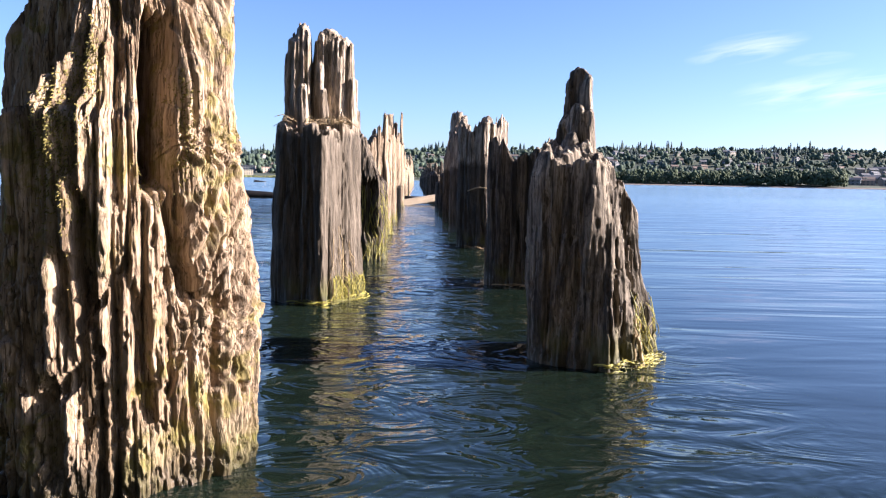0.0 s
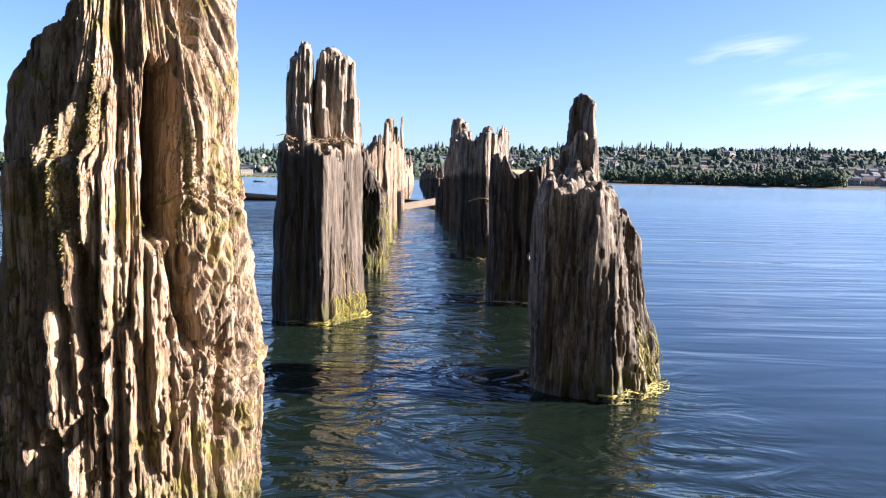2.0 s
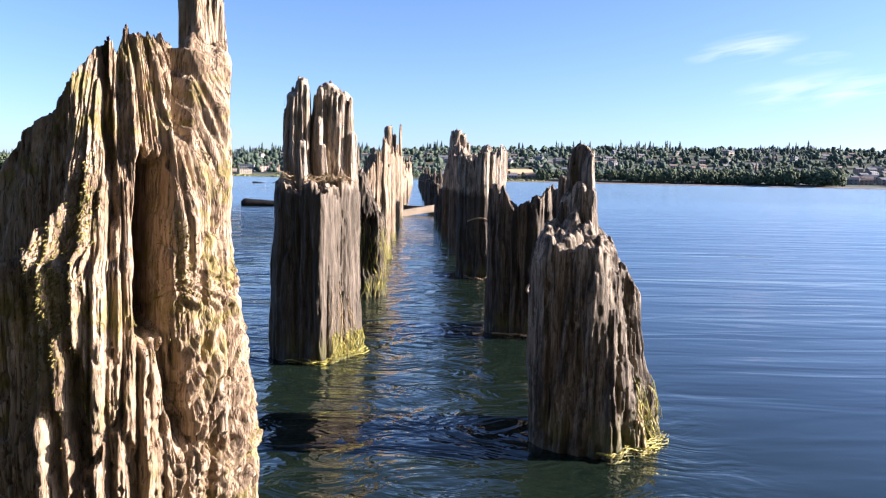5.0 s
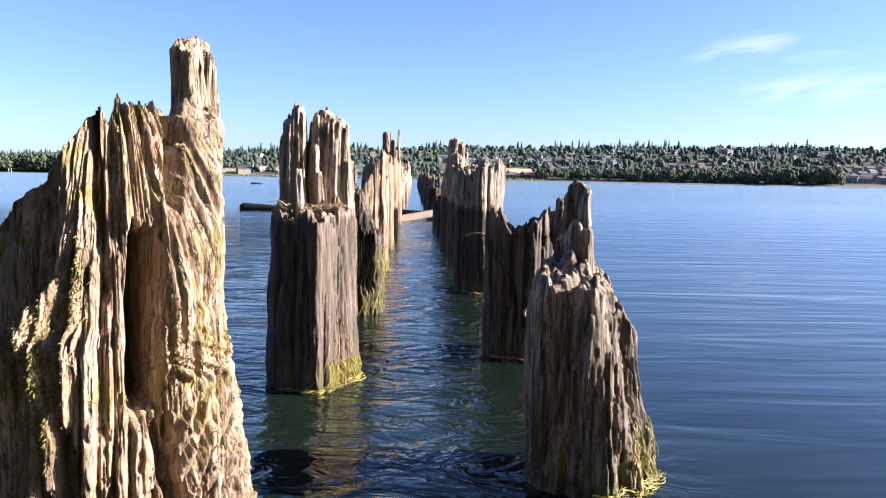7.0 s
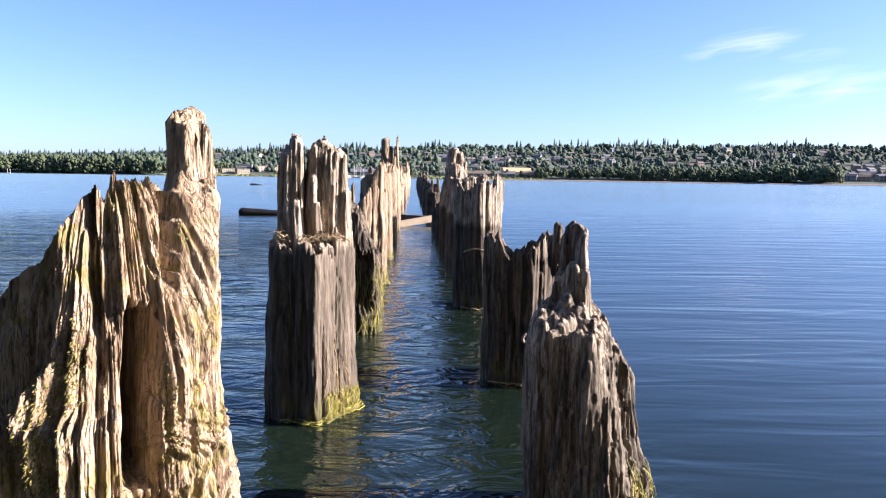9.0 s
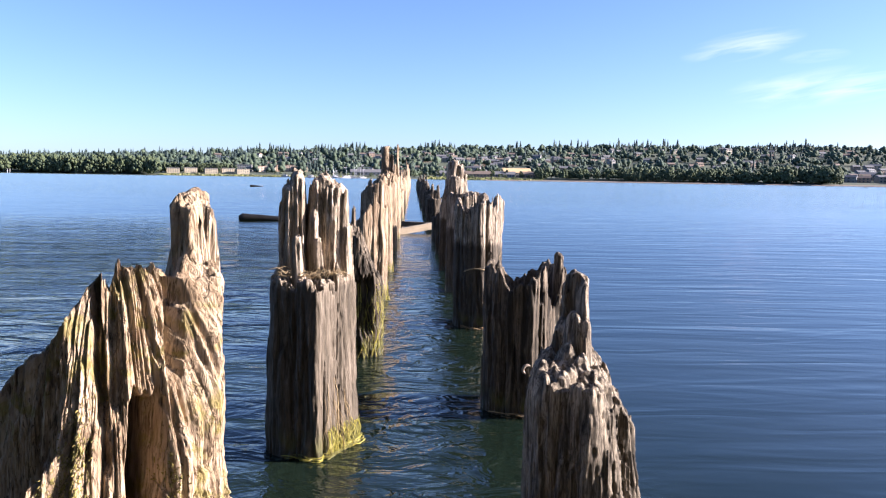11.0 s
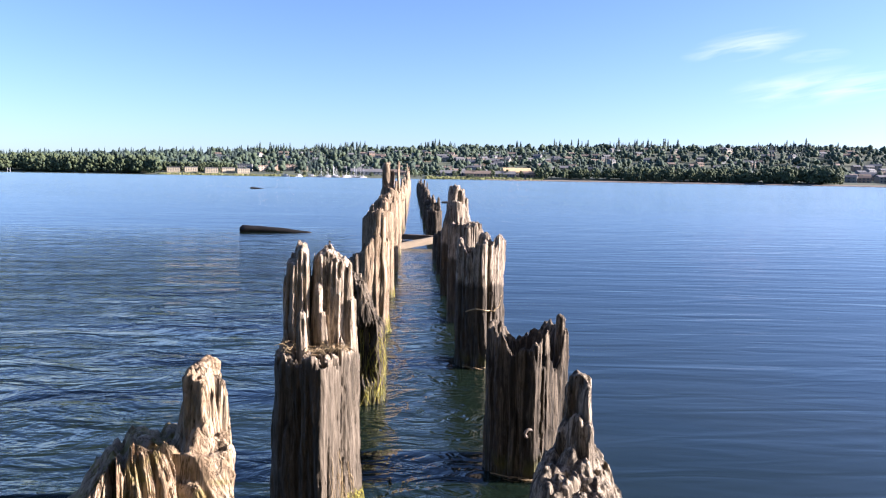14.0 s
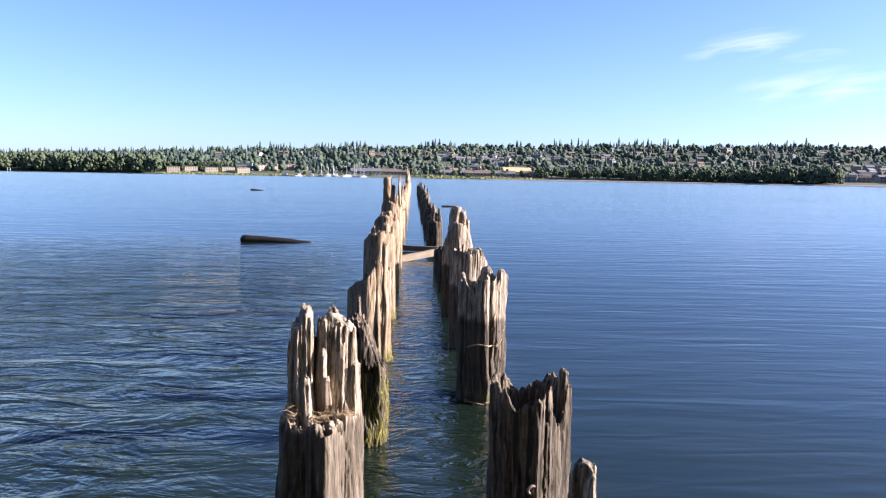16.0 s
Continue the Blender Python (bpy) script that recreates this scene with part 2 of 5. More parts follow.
def water_material():
    m, nt, b = material("river_water")
    geo = nd(nt, "ShaderNodeNewGeometry").outputs["Position"]
    sep = nd(nt, "ShaderNodeSeparateXYZ")
    link(nt, geo, sep.inputs[0])
    silt = noisen(nt, geo, 0.8, 4, 0.6, 0.5)
    link(nt, ramp(nt, silt, [(0.3, (0.005, 0.011, 0.008)), (0.7, (0.010, 0.016, 0.010))]), b.inputs["Base Color"])
    # ripples too small to model roughen the open river
    dist = nd(nt, "ShaderNodeVectorMath")
    dist.operation = "LENGTH"
    link(nt, geo, dist.inputs[0])
    link(nt, mathn(nt, "ADD", mathn(nt, "MULTIPLY", smooth(nt, dist.outputs["Value"], 10, 260), 0.05), 0.025), b.inputs["Roughness"])
    b.inputs["IOR"].default_value = 1.37
    glide = noisen(nt, geo, 1.0, 2, 0.4, 0.4, (0.45, 2.5, 1.0))
    chop = noisen(nt, geo, 1.0, 4, 0.5, 0.9, (1.6, 3.2, 1.0))
    swell = noisen(nt, geo, 1.0, 1, 0.4, 0.3, (0.12, 0.32, 1.0))
    near = noisen(nt, geo, 1.0, 2, 0.4, 0.8, (6.0, 13.0, 1.0))
    gust = noisen(nt, geo, 1.0, 4, 0.55, 0.3, (0.02, 0.09, 1.0))
    away = smooth(nt, sep.outputs[1], 6, 40)
    # the current breaks the surface on the downstream side of the rows
    rough_side = smooth(nt, mathn(nt, "ADD", sep.outputs[0], mathn(nt, "MULTIPLY", sep.outputs[1], 0.06)), 0.1, -1.6)
    lane = smooth(nt, mathn(nt, "ABSOLUTE", mathn(nt, "ADD", mathn(nt, "ADD", sep.outputs[0], 0.08), mathn(nt, "MULTIPLY", sep.outputs[1], 0.036))), 0.95, 0.35)
    stirred = mathn(nt, "MULTIPLY", mathn(nt, "MAXIMUM", mathn(nt, "MULTIPLY", rough_side, 0.8), lane), smooth(nt, sep.outputs[1], 17, 7))
    fine = noisen(nt, geo, 1.0, 2, 0.45, 1.2, (13.0, 20.0, 1.0))
    eddy = noisen(nt, geo, 1.0, 3, 0.5, 2.0, (3.6, 6.0, 1.0))
    h = mathn(nt, "ADD", mathn(nt, "MULTIPLY", glide, 0.010), mathn(nt, "MULTIPLY", near, 0.0006))
    h = mathn(nt, "ADD", h, mathn(nt, "MULTIPLY", noisen(nt, geo, 1.0, 2, 0.4, 0.9, (1.3, 5.5, 1.0)), 0.0052))
    h = mathn(nt, "ADD", h, mathn(nt, "MULTIPLY", stirred, mathn(nt, "ADD", mathn(nt, "MULTIPLY", fine, 0.003), mathn(nt, "MULTIPLY", eddy, 0.023))))
    h = mathn(nt, "ADD", h, mathn(nt, "MULTIPLY", mathn(nt, "MULTIPLY", chop, 0.090), mathn(nt, "MAXIMUM", mathn(nt, "MULTIPLY", away, 0.12), mathn(nt, "MULTIPLY", rough_side, smooth(nt, sep.outputs[1], 20, 6)))))
    h = mathn(nt, "ADD", h, mathn(nt, "MULTIPLY", mathn(nt, "MULTIPLY", swell, 0.02), away))
    h = mathn(nt, "MULTIPLY", h, mathn(nt, "ADD", mathn(nt, "MULTIPLY", gust, 1.4), 0.3))
    bump(nt, b, h, 1.0, 1.0)
    # shading normals tilt to the camera, like wavelets' near sides, so far water reflects sky
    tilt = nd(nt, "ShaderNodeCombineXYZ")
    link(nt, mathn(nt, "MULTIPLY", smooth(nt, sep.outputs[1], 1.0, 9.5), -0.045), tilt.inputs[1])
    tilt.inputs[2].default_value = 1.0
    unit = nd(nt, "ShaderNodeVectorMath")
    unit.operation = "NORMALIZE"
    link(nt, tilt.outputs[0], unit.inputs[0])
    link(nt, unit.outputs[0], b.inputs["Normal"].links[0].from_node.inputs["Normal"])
    return m


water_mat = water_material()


# ---- mesh tools ----
def np_mesh(name, verts, faces, mat, smooth_faces=True):
    """A mesh from arrays: verts (n, 3), faces (m, 3 or 4)."""
    me = bpy.data.meshes.new(name)
    verts, faces = np.asarray(verts, np.float32), np.asarray(faces, np.int32)
    k = faces.shape[1]
    me.vertices.add(len(verts))
    me.vertices.foreach_set("co", verts.ravel())
    me.loops.add(faces.size)
    me.loops.foreach_set("vertex_index", faces.ravel())
    me.polygons.add(len(faces))
    me.polygons.foreach_set("loop_start", np.arange(0, faces.size, k, dtype=np.int32))
    me.polygons.foreach_set("use_smooth", np.full(len(faces), smooth_faces))
    me.update(calc_edges=True)
    me.validate()
    me.materials.append(mat)
    return me


def bm_mesh(name, bm, mat, smooth_faces=False):
    me = bpy.data.meshes.new(name)
    for f in bm.faces:
        f.smooth = smooth_faces
    bm.to_mesh(me)
    bm.free()
    me.materials.append(mat)
    return me


def part(name, me, parent, label=""):
    ob = new(name, me)
    ob.parent = parent
    return tagged(ob, label)


PERM = np.random.RandomState(7).permutation(512).astype(np.int32)
GRAD = np.random.RandomState(8).normal(size=(512, 3))
GRAD /= np.linalg.norm(GRAD, axis=1)[:, None]
GX, GY, GZ = (np.ascontiguousarray(GRAD[:, a], np.float32) for a in range(3))


def perlin(x, y, z):
    """Gradient noise on arrays, about -0.7 to 0.7."""
    x, y, z = np.broadcast_arrays(np.asarray(x, np.float32), np.asarray(y, np.float32), np.asarray(z, np.float32))
    shape = x.shape
    x, y, z = x.ravel(), y.ravel(), z.ravel()
    fl = [np.floor(a) for a in (x, y, z)]
    u, v, w = x - fl[0], y - fl[1], z - fl[2]
    i, j, k = (a.astype(np.int32) & 511 for a in fl)
    fu, fv, fw = (t * t * t * (t * (6 * t - 15) + 10) for t in (u, v, w))
    out = np.zeros(len(x), np.float32)
    for a in (0, 1):
        pa = PERM.take((i + a) & 511)
        wa = fu if a else 1 - fu
        for b in (0, 1):
            pb = PERM.take((pa + j + b) & 511)
            wb = wa * (fv if b else 1 - fv)
            for c in (0, 1):
                pc = PERM.take((pb + k + c) & 511)
                out += (GX.take(pc) * (u - a) + GY.take(pc) * (v - b) + GZ.take(pc) * (w - c)) * (wb * (fw if c else 1 - fw))
    return out.reshape(shape)


def sstep(v, lo, hi):
    t = np.clip((v - lo) / (hi - lo), 0, 1)
    return t * t * (3 - 2 * t)


def strands(name, curves, mat, sides=5):
    """Thin tapered tubes along lists of points: curves of (points, radius)."""
    vs, fs, base = [], [], 0
    for pts, r in curves:
        pts = np.asarray(pts, float)
        tan = np.gradient(pts, axis=0)
        tan /= np.linalg.norm(tan, axis=1)[:, None] + 1e-9
        ref = np.array([0.31, 0.53, 0.79])
        a = np.cross(tan, ref)
        a /= np.linalg.norm(a, axis=1)[:, None] + 1e-9
        b = np.cross(tan, a)
        n = len(pts)
        rr = r * (1 - 0.7 * np.linspace(0, 1, n) ** 2)
        ang = np.linspace(0, 2 * np.pi, sides, endpoint=False)
        ring = pts[:, None, :] + rr[:, None, None] * (np.cos(ang)[None, :, None] * a[:, None, :] + np.sin(ang)[None, :, None] * b[:, None, :])
        vs.append(ring.reshape(-1, 3))
        q = np.arange(n - 1)[:, None] * sides + np.arange(sides)[None, :]
        q2 = np.arange(n - 1)[:, None] * sides + (np.arange(sides)[None, :] + 1) % sides
        fs.append(np.stack([q, q2, q2 + sides, q + sides], -1).reshape(-1, 4) + base)
        base += n * sides
    return np_mesh(name, np.concatenate(vs), np.concatenate(fs), mat)


# ---- the piles ----
class PileShape:
    """A weathered round pile: a grooved wall round an uneven top. Sizes in metres; X, Y run from -1 to 1 across the pile (X along x, Y along y)."""

    def __init__(self, R, profile, seed, taper=0.06, groove=1.0, rough_top=0.035, notches=(), flats=(), lobes=0.05, chunk=0.0):
        self.R, self.profile, self.seed, self.taper, self.groove, self.rough_top = R, profile, seed, taper, groove, rough_top
        self.notches, self.flats, self.lobes, self.chunk = notches, flats, lobes, chunk

    def top(self, X, Y):
        s = self.seed * 3.7
        px, pz = zip(*self.profile)
        warp = 0.10 * perlin(X * 2 + s, Y * 2, s) + 0.05 * perlin(X * 6 + s, Y * 6, 3 + s)
        H = np.interp(X + warp, px, pz)
        rough = self.rough_top
        H = H + rough * (1.3 * perlin(X * 4.5 + s, Y * 4.5, s) + (0.5 - 2.2 * np.abs(perlin(X * 8 + s, Y * 8, s + 9))) + 0.7 * perlin(X * 17 + s, Y * 17, s + 5))
        return np.maximum(H, 0.02)

    def wall(self, th, z):
        """Radius at angle th and height z."""
        s = self.seed * 5.3
        c, n = np.cos(th), np.sin(th)
        R = self.R * (1 - self.taper * np.clip(z, -0.2, 2))
        r = 1 + self.lobes * perlin(c * 1.3 + s, n * 1.3, z * 1.2) * 2
        g = self.groove
        for f0, dist, zf in self.flats:              # split faces, from the height zf up
            ca = np.cos(th - np.radians(f0))
            flat = np.where(ca > 0.05, np.minimum(r, dist / np.maximum(ca, 0.05) * (1 + 0.05 * perlin(c * 3 + s, n * 3, z * 5))), r)
            r = r + (flat - r) * sstep(z + 0.10 * perlin(c * 6 + s, n * 6, z * 3), zf - 0.015, zf + 0.015)
        r = r - g * 0.024 * np.abs(perlin(c * 2.6 + s, n * 2.6, z * 0.7))
        for freq, slow, cut, dep in ((3.1, 0.6, 0.035, 0.11), (6.2, 1.1, 0.040, 0.075), (12.0, 2.0, 0.05, 0.030)):   # drying cracks along the grain
            wob = 0.12 * perlin(c * freq * 0.8 + s, n * freq * 0.8, z * 11)
            p = np.abs(perlin(c * freq + s + wob, n * freq + wob, z * slow + freq))
            r = r - g * dep * np.clip(1 - p / cut, 0, 1) ** 0.6 * sstep(perlin(c * 2 + s, n * 2, z * 1.6 + freq), -0.02, 0.14)
        r = r + g * 0.008 * perlin(c * 15 + s, n * 15, z * 3.5) + g * 0.004 * perlin(c * 34 + s, n * 34, z * 8)
        r = r + g * 0.010 * perlin(c * 8 + s, n * 8, z * 20) + g * 0.004 * perlin(c * 22 + s, n * 22, z * 50)
        if self.chunk:                                # torn fibres, lumps and pits of rotten wood, coarser near the water
            low = self.chunk * (0.30 + 0.70 * sstep(z, 0.60, 0.25))
            ridge = lambda f, k, o: 0.5 - np.abs(perlin(c * f + s, n * f, z * k + o)) * 2.4
            pit = perlin(c * 9 + s, n * 9, z * 8 + 6)
            r = r + low * (0.055 * perlin(c * 4 + s, n * 4, z * 9 + 1) + 0.065 * ridge(6, 8, 2) + 0.040 * ridge(12, 19, 5) + 0.020 * ridge(25, 34, 7) + 0.010 * ridge(44, 60, 3) - 0.08 * sstep(pit, 0.16, 0.34))
        for f0, hw, z0, z1, dep in self.notches:     # hollows in the wall
            dlt = (np.degrees(th) - f0 + 180) % 360 - 180
            dlt = dlt + 0.35 * hw * perlin(c * 4 + s, n * 4, z * 11)
            zz = z + 0.03 * perlin(c * 12 + s, n * 12, z * 3)
            r = r - dep * sstep(np.abs(dlt), hw, hw * 0.65) * sstep(zz, z0, z0 + 0.05) * sstep(zz, z1 + 0.01, z1 - 0.03)
        return np.maximum(R * r, 0.012)

    def mesh(self, name, mat, nth, nz, nr, bottom=-0.35):
        th = np.linspace(0, 2 * np.pi, nth, endpoint=False)
        c, n = np.cos(th), np.sin(th)
        f = np.linspace(1, 0, nr, endpoint=False)[1:, None]
        z = np.concatenate([bottom + (self.top(c, n)[None, :] - bottom) * np.linspace(0, 1, nz + 1)[:, None], self.top(f * c, f * n)])
        f = np.concatenate([np.ones((nz + 1, 1)), f])
        r = f * self.wall(np.broadcast_to(th, z.shape), z)
        v = np.stack([r * c, r * n, z], -1).reshape(-1, 3)
        m = len(z)
        i = np.arange(m - 1)[:, None] * nth + np.arange(nth)[None, :]
        j = np.arange(m - 1)[:, None] * nth + (np.arange(nth)[None, :] + 1) % nth
        f = np.stack([i, j, j + nth, i + nth], -1).reshape(-1, 4)
        # close the middle with a fan of quads across the last small ring
        last = (m - 1) * nth
        h = nth // 2
        a = np.arange(h - 1)
        cap = np.stack([last + a, last + a + 1, last + nth - 2 - a, last + nth - 1 - a], -1)
        return np_mesh(name, v, np.concatenate([f, cap]), mat)


def pile(shape, x, y, mat, label, nth=160, nz=110, nr=36):
    ob = new("wooden_post", shape.mesh("wooden_post", mat, nth, nz, nr))
    ob.location = (x, y, 0)
    return tagged(ob, label, "post", "rows of old posts")


def splinter(post, name, x, y, z0, z1, w, d, tip=0.5, slant=0.0, lean=(0, 0), seed=1, jag=0.16, cols=44, rows=56):
    """A split of wood standing up from a post: half-width w, half-depth d, from z0 to z1, its end cut at a slant."""
    th = np.linspace(0, 2 * np.pi, cols, endpoint=False)
    t = np.concatenate([np.linspace(0, 1, rows), np.ones(5)])[:, None]
    f = np.concatenate([np.ones(rows), [0.85, 0.6, 0.35, 0.15, 0.03]])[:, None]
    s = seed * 2.9
    c, n = np.cos(th)[None, :], np.sin(th)[None, :]
    sq = 1 / (np.abs(c) ** 2.5 + np.abs(n) ** 2.5) ** (1 / 2.5)
    L = z1 - z0
    zr = t * L
    r = sq * (1 - (1 - tip) * t ** 1.3) * (0.55 + 0.45 * sstep(t, 0.0, 0.25))
    r = r * (1 + 0.20 * perlin(c * 1.5 + s, n * 1.5, zr * 7) + 0.10 * perlin(c * 4 + s, n * 4, zr * 18))
    r = r - 0.16 * np.clip(0.2 - np.abs(perlin(c * 2.6 + s, n * 2.6, zr * 2.0)), 0, 1) / 0.2 - 0.10 * np.clip(0.2 - np.abs(perlin(c * 6 + s, n * 6, zr * 3.0 + 4)), 0, 1) / 0.2
    r = r * f
    top = z0 + zr * (1 + slant * c * f + jag * perlin(c * f * 2 + s, n * f * 2, s) * np.sqrt(0.15 / max(L, 0.15)) + 0.3 * jag * perlin(c * f * 5 + s, n * f * 5, s + 3)) + (1 - f) * w * 0.32
    bend = 0.10 * w * np.sin(zr * 9 + s)
    X = x + w * r * c + lean[0] * zr + bend
    Y = y + d * r * n + lean[1] * zr
    Z = top
    v = np.stack(np.broadcast_arrays(X, Y, Z), -1).reshape(-1, 3)
    m = len(t)
    i = np.arange(m - 1)[:, None] * cols + np.arange(cols)[None, :]
    j = np.arange(m - 1)[:, None] * cols + (np.arange(cols)[None, :] + 1) % cols
    q = np.stack([i, j, j + cols, i + cols], -1).reshape(-1, 4)
    return part(name, np_mesh(name, v, q, post.data.materials[0]), post)


def nets(F, org, h):
    """The surface F = 0 of a field on a grid as a mesh of quads: one vertex a crossed cell, F < 0 inside."""
    S = F < 0
    cnt = sum(S[i:S.shape[0] - 1 + i, j:S.shape[1] - 1 + j, k:S.shape[2] - 1 + k].astype(np.uint8) for i in (0, 1) for j in (0, 1) for k in (0, 1))
    active = (cnt > 0) & (cnt < 8)
    cells = np.argwhere(active)
    ids = np.full(active.shape, -1, np.int32)
    ids[active] = np.arange(len(cells))
    acc, num = np.zeros((len(cells), 3)), np.zeros(len(cells))
    for ax in range(3):
        for p in (0, 1):
            for q in (0, 1):
                a = np.zeros(3, int)
                a[(ax + 1) % 3], a[(ax + 2) % 3] = p, q
                b = a.copy()
                b[ax] = 1
                fa, fb = F[tuple((cells + a).T)], F[tuple((cells + b).T)]
                k = (fa < 0) != (fb < 0)
                t = fa[k] / (fa[k] - fb[k])
                acc[k] += a
                acc[k, ax] += t
                num[k] += 1
    verts = np.asarray(org) + h * (cells + acc / num[:, None])
    faces = []
    for ax in range(3):
        u, v = (ax + 1) % 3, (ax + 2) % 3
        lo, hi = [slice(None)] * 3, [slice(None)] * 3
        lo[ax], hi[ax] = slice(None, -1), slice(1, None)
        A, B = S[tuple(lo)], S[tuple(hi)]
        e = np.argwhere(A != B)
        e = e[(e[:, u] > 0) & (e[:, v] > 0) & (e[:, u] < S.shape[u] - 1) & (e[:, v] < S.shape[v] - 1)]
        quad = []
        for du, dv in ((1, 1), (0, 1), (0, 0), (1, 0)):
            c = e.copy()
            c[:, u] -= du
            c[:, v] -= dv
            quad.append(ids[tuple(c.T)])
        quad = np.stack(quad, -1)
        out = A[tuple(e.T)]
        faces.append(np.where(out[:, None], quad, quad[:, ::-1]))
    return verts, np.concatenate(faces)


def cells_2d(x, y, pitch, seed):
    """Uneven fibre bundles seen from the end: a random value for each, and how far a point lies from its middle."""
    rs = np.random.RandomState(seed)
    jit, val = rs.uniform(0.1, 0.9, (64, 64, 2)), rs.uniform(0, 1, (64, 64))
    u, v = x / pitch + 20.3, y / pitch + 20.7
    iu, iv = np.floor(u).astype(int), np.floor(v).astype(int)
    best, pick = np.full(x.shape, 9.0), np.zeros(x.shape)
    for a in (-1, 0, 1):
        for b in (-1, 0, 1):
            i, j = (iu + a) % 64, (iv + b) % 64
            d = np.hypot(iu + a + jit[i, j, 0] - u, iv + b + jit[i, j, 1] - v)
            k = d < best
            best, pick = np.where(k, d, best), np.where(k, val[i, j], pick)
    return pick, best


class OldPost:
    """A worn pile in its own axes, in metres: left and right half-widths by height, depth, split faces, hollows and a broken top."""

    def __init__(self, seed, left, right, depth, profile, faces=(), hollows=(), ledge=None, steps=(), square=2.0, stakes=(), crater=None, ramp=0.0, fray=0.02, grain=1.0, rot=0.0, curly=0.0, layers=(), checks=1.25):
        self.seed, self.left, self.right, self.depth, self.profile, self.faces, self.hollows = seed, left, right, depth, profile, faces, hollows
        self.ledge, self.steps, self.square, self.stakes, self.crater, self.ramp, self.fray, self.grain, self.rot, self.curly, self.layers = ledge, steps, square, stakes, crater, ramp, fray, grain, rot, curly, layers
        self.R, self.checks = depth, checks

    def top(self, x, y):
        s = self.seed * 3.7
        wx = x + 0.010 * perlin(x * 18 + s, y * 18, s) + 0.004 * perlin(x * 60 + s, y * 60, s)
        wy = y + 0.012 * perlin(x * 18 + s, y * 18, s + 4)
        px, pz = zip(*self.profile)
        H = np.interp(wx, px, pz) + self.ramp * np.minimum(wy + self.depth, 0.2) * (sstep(wx, 0.05, -0.01) if self.ramp > 0 else sstep(wx, 0.105, 0.075))
        if self.crater:                      # a rotten heart: half-width, depth
            w, d = self.crater
            H = H - d * sstep(np.hypot(wx * 0.9, wy), w * 1.15, w * 0.75)
        if self.ledge:                       # the front broken away: depth line, height, tilt
            y0, h0, sl = self.ledge
            cut = sstep(wy + 0.02 * perlin(x * 30 + s, y * 4, s), y0 + 0.012, y0 - 0.012)
            H = H + (np.minimum(H, h0 + sl * x) - H) * cut
        for x0, x1, y0, h0 in self.steps:    # lower slabs in front
            cut = sstep(wx, x0 - 0.004, x0 + 0.004) * sstep(wx, x1 + 0.004, x1 - 0.004) * sstep(wy, y0 + 0.006, y0 - 0.006)
            H = H + (np.minimum(H, h0) - H) * cut
        a, da = cells_2d(wx, wy, 0.024, self.seed)
        b, db = cells_2d(wx, wy, 0.010, self.seed + 50)
        H = H + self.fray * (1.3 * (a - 0.6) - 0.5 * da) + self.fray * (0.5 * (b - 0.6) - 0.3 * db)
        for cx, cy, z1, w, d, tip in self.stakes:     # splits left standing: middle, top, half-width, half-depth, bluntness
            q = (np.abs((wx - cx) / w) ** 2.6 + np.abs((wy - cy) / d) ** 2.6) ** (1 / 2.6) + 0.45 * (b - 0.5) + 0.30 * (a - 0.5) + 0.12 * perlin(x * 45 + s, y * 45, s + 1)
            H = np.maximum(H, z1 - (1 - tip) * 0.10 * q ** 2 - np.clip(q - 0.85, 0, None) * 0.75 + 0.6 * self.fray * (b - 0.7))
        return np.maximum(H, 0.02)

    def wall(self, th, z):
        s, g = self.seed * 5.3, self.grain
        c, n = np.cos(th), np.sin(th)
        half = np.where(c > 0, np.interp(z, *zip(*self.right)), np.interp(z, *zip(*self.left)))
        r = (np.abs(c / half) ** self.square + np.abs(n / self.depth) ** self.square) ** (-1 / self.square)
        r = r * (1 + 0.06 * perlin(c * 1.3 + s, n * 1.3, z * 2.2))
        for f0, d0, d1, edge in self.faces:          # flat faces: bearing, distance at the water and half a metre up, lowest height by x
            ca = np.cos(th - np.radians(f0))
            dist = d0 + (d1 - d0) * np.clip(z / 0.5, 0, 1.6) + 0.010 * perlin(c * 2.5 + s, n * 2.5, z * 4) + 0.005 * perlin(c * 7 + s, n * 7, z * 9)
            flat = np.where(ca > 0.05, np.minimum(r, dist / np.maximum(ca, 0.05)), r)
            if edge is None:
                r = flat
            else:
                zf = np.interp(r * c + 0.01 * perlin(c * 30 + s, n * 30, 0.5), *zip(*edge)) + 0.035 * perlin(c * 40 + s, n * 40, 0.7) + 0.02 * perlin(c * 90 + s, n * 90, 0.2)
                r = r + (flat - r) * sstep(z, zf - 0.012, zf + 0.006)
        arc = ((th - np.pi / 2) % (2 * np.pi)) * self.depth
        bend = arc + 0.006 * perlin(arc * 9, z * 4, s) + 0.003 * perlin(arc * 26, z * 9, s + 2)
        if self.curly:                               # curled grain round an old knot
            area = sstep(r * c, 0.03, 0.07) * sstep(z, 0.12, 0.24) * sstep(z, 0.53, 0.42)
            wave = bend - 0.42 * z * area + 0.006 * perlin(arc * 22, z * 22, s + 7)
            p = np.abs(perlin(wave * 62, z * 2.5, s + 3))
            r = r + self.curly * area * (0.0035 - 0.010 * np.clip(1 - p / 0.22, 0, 1) ** 0.8)
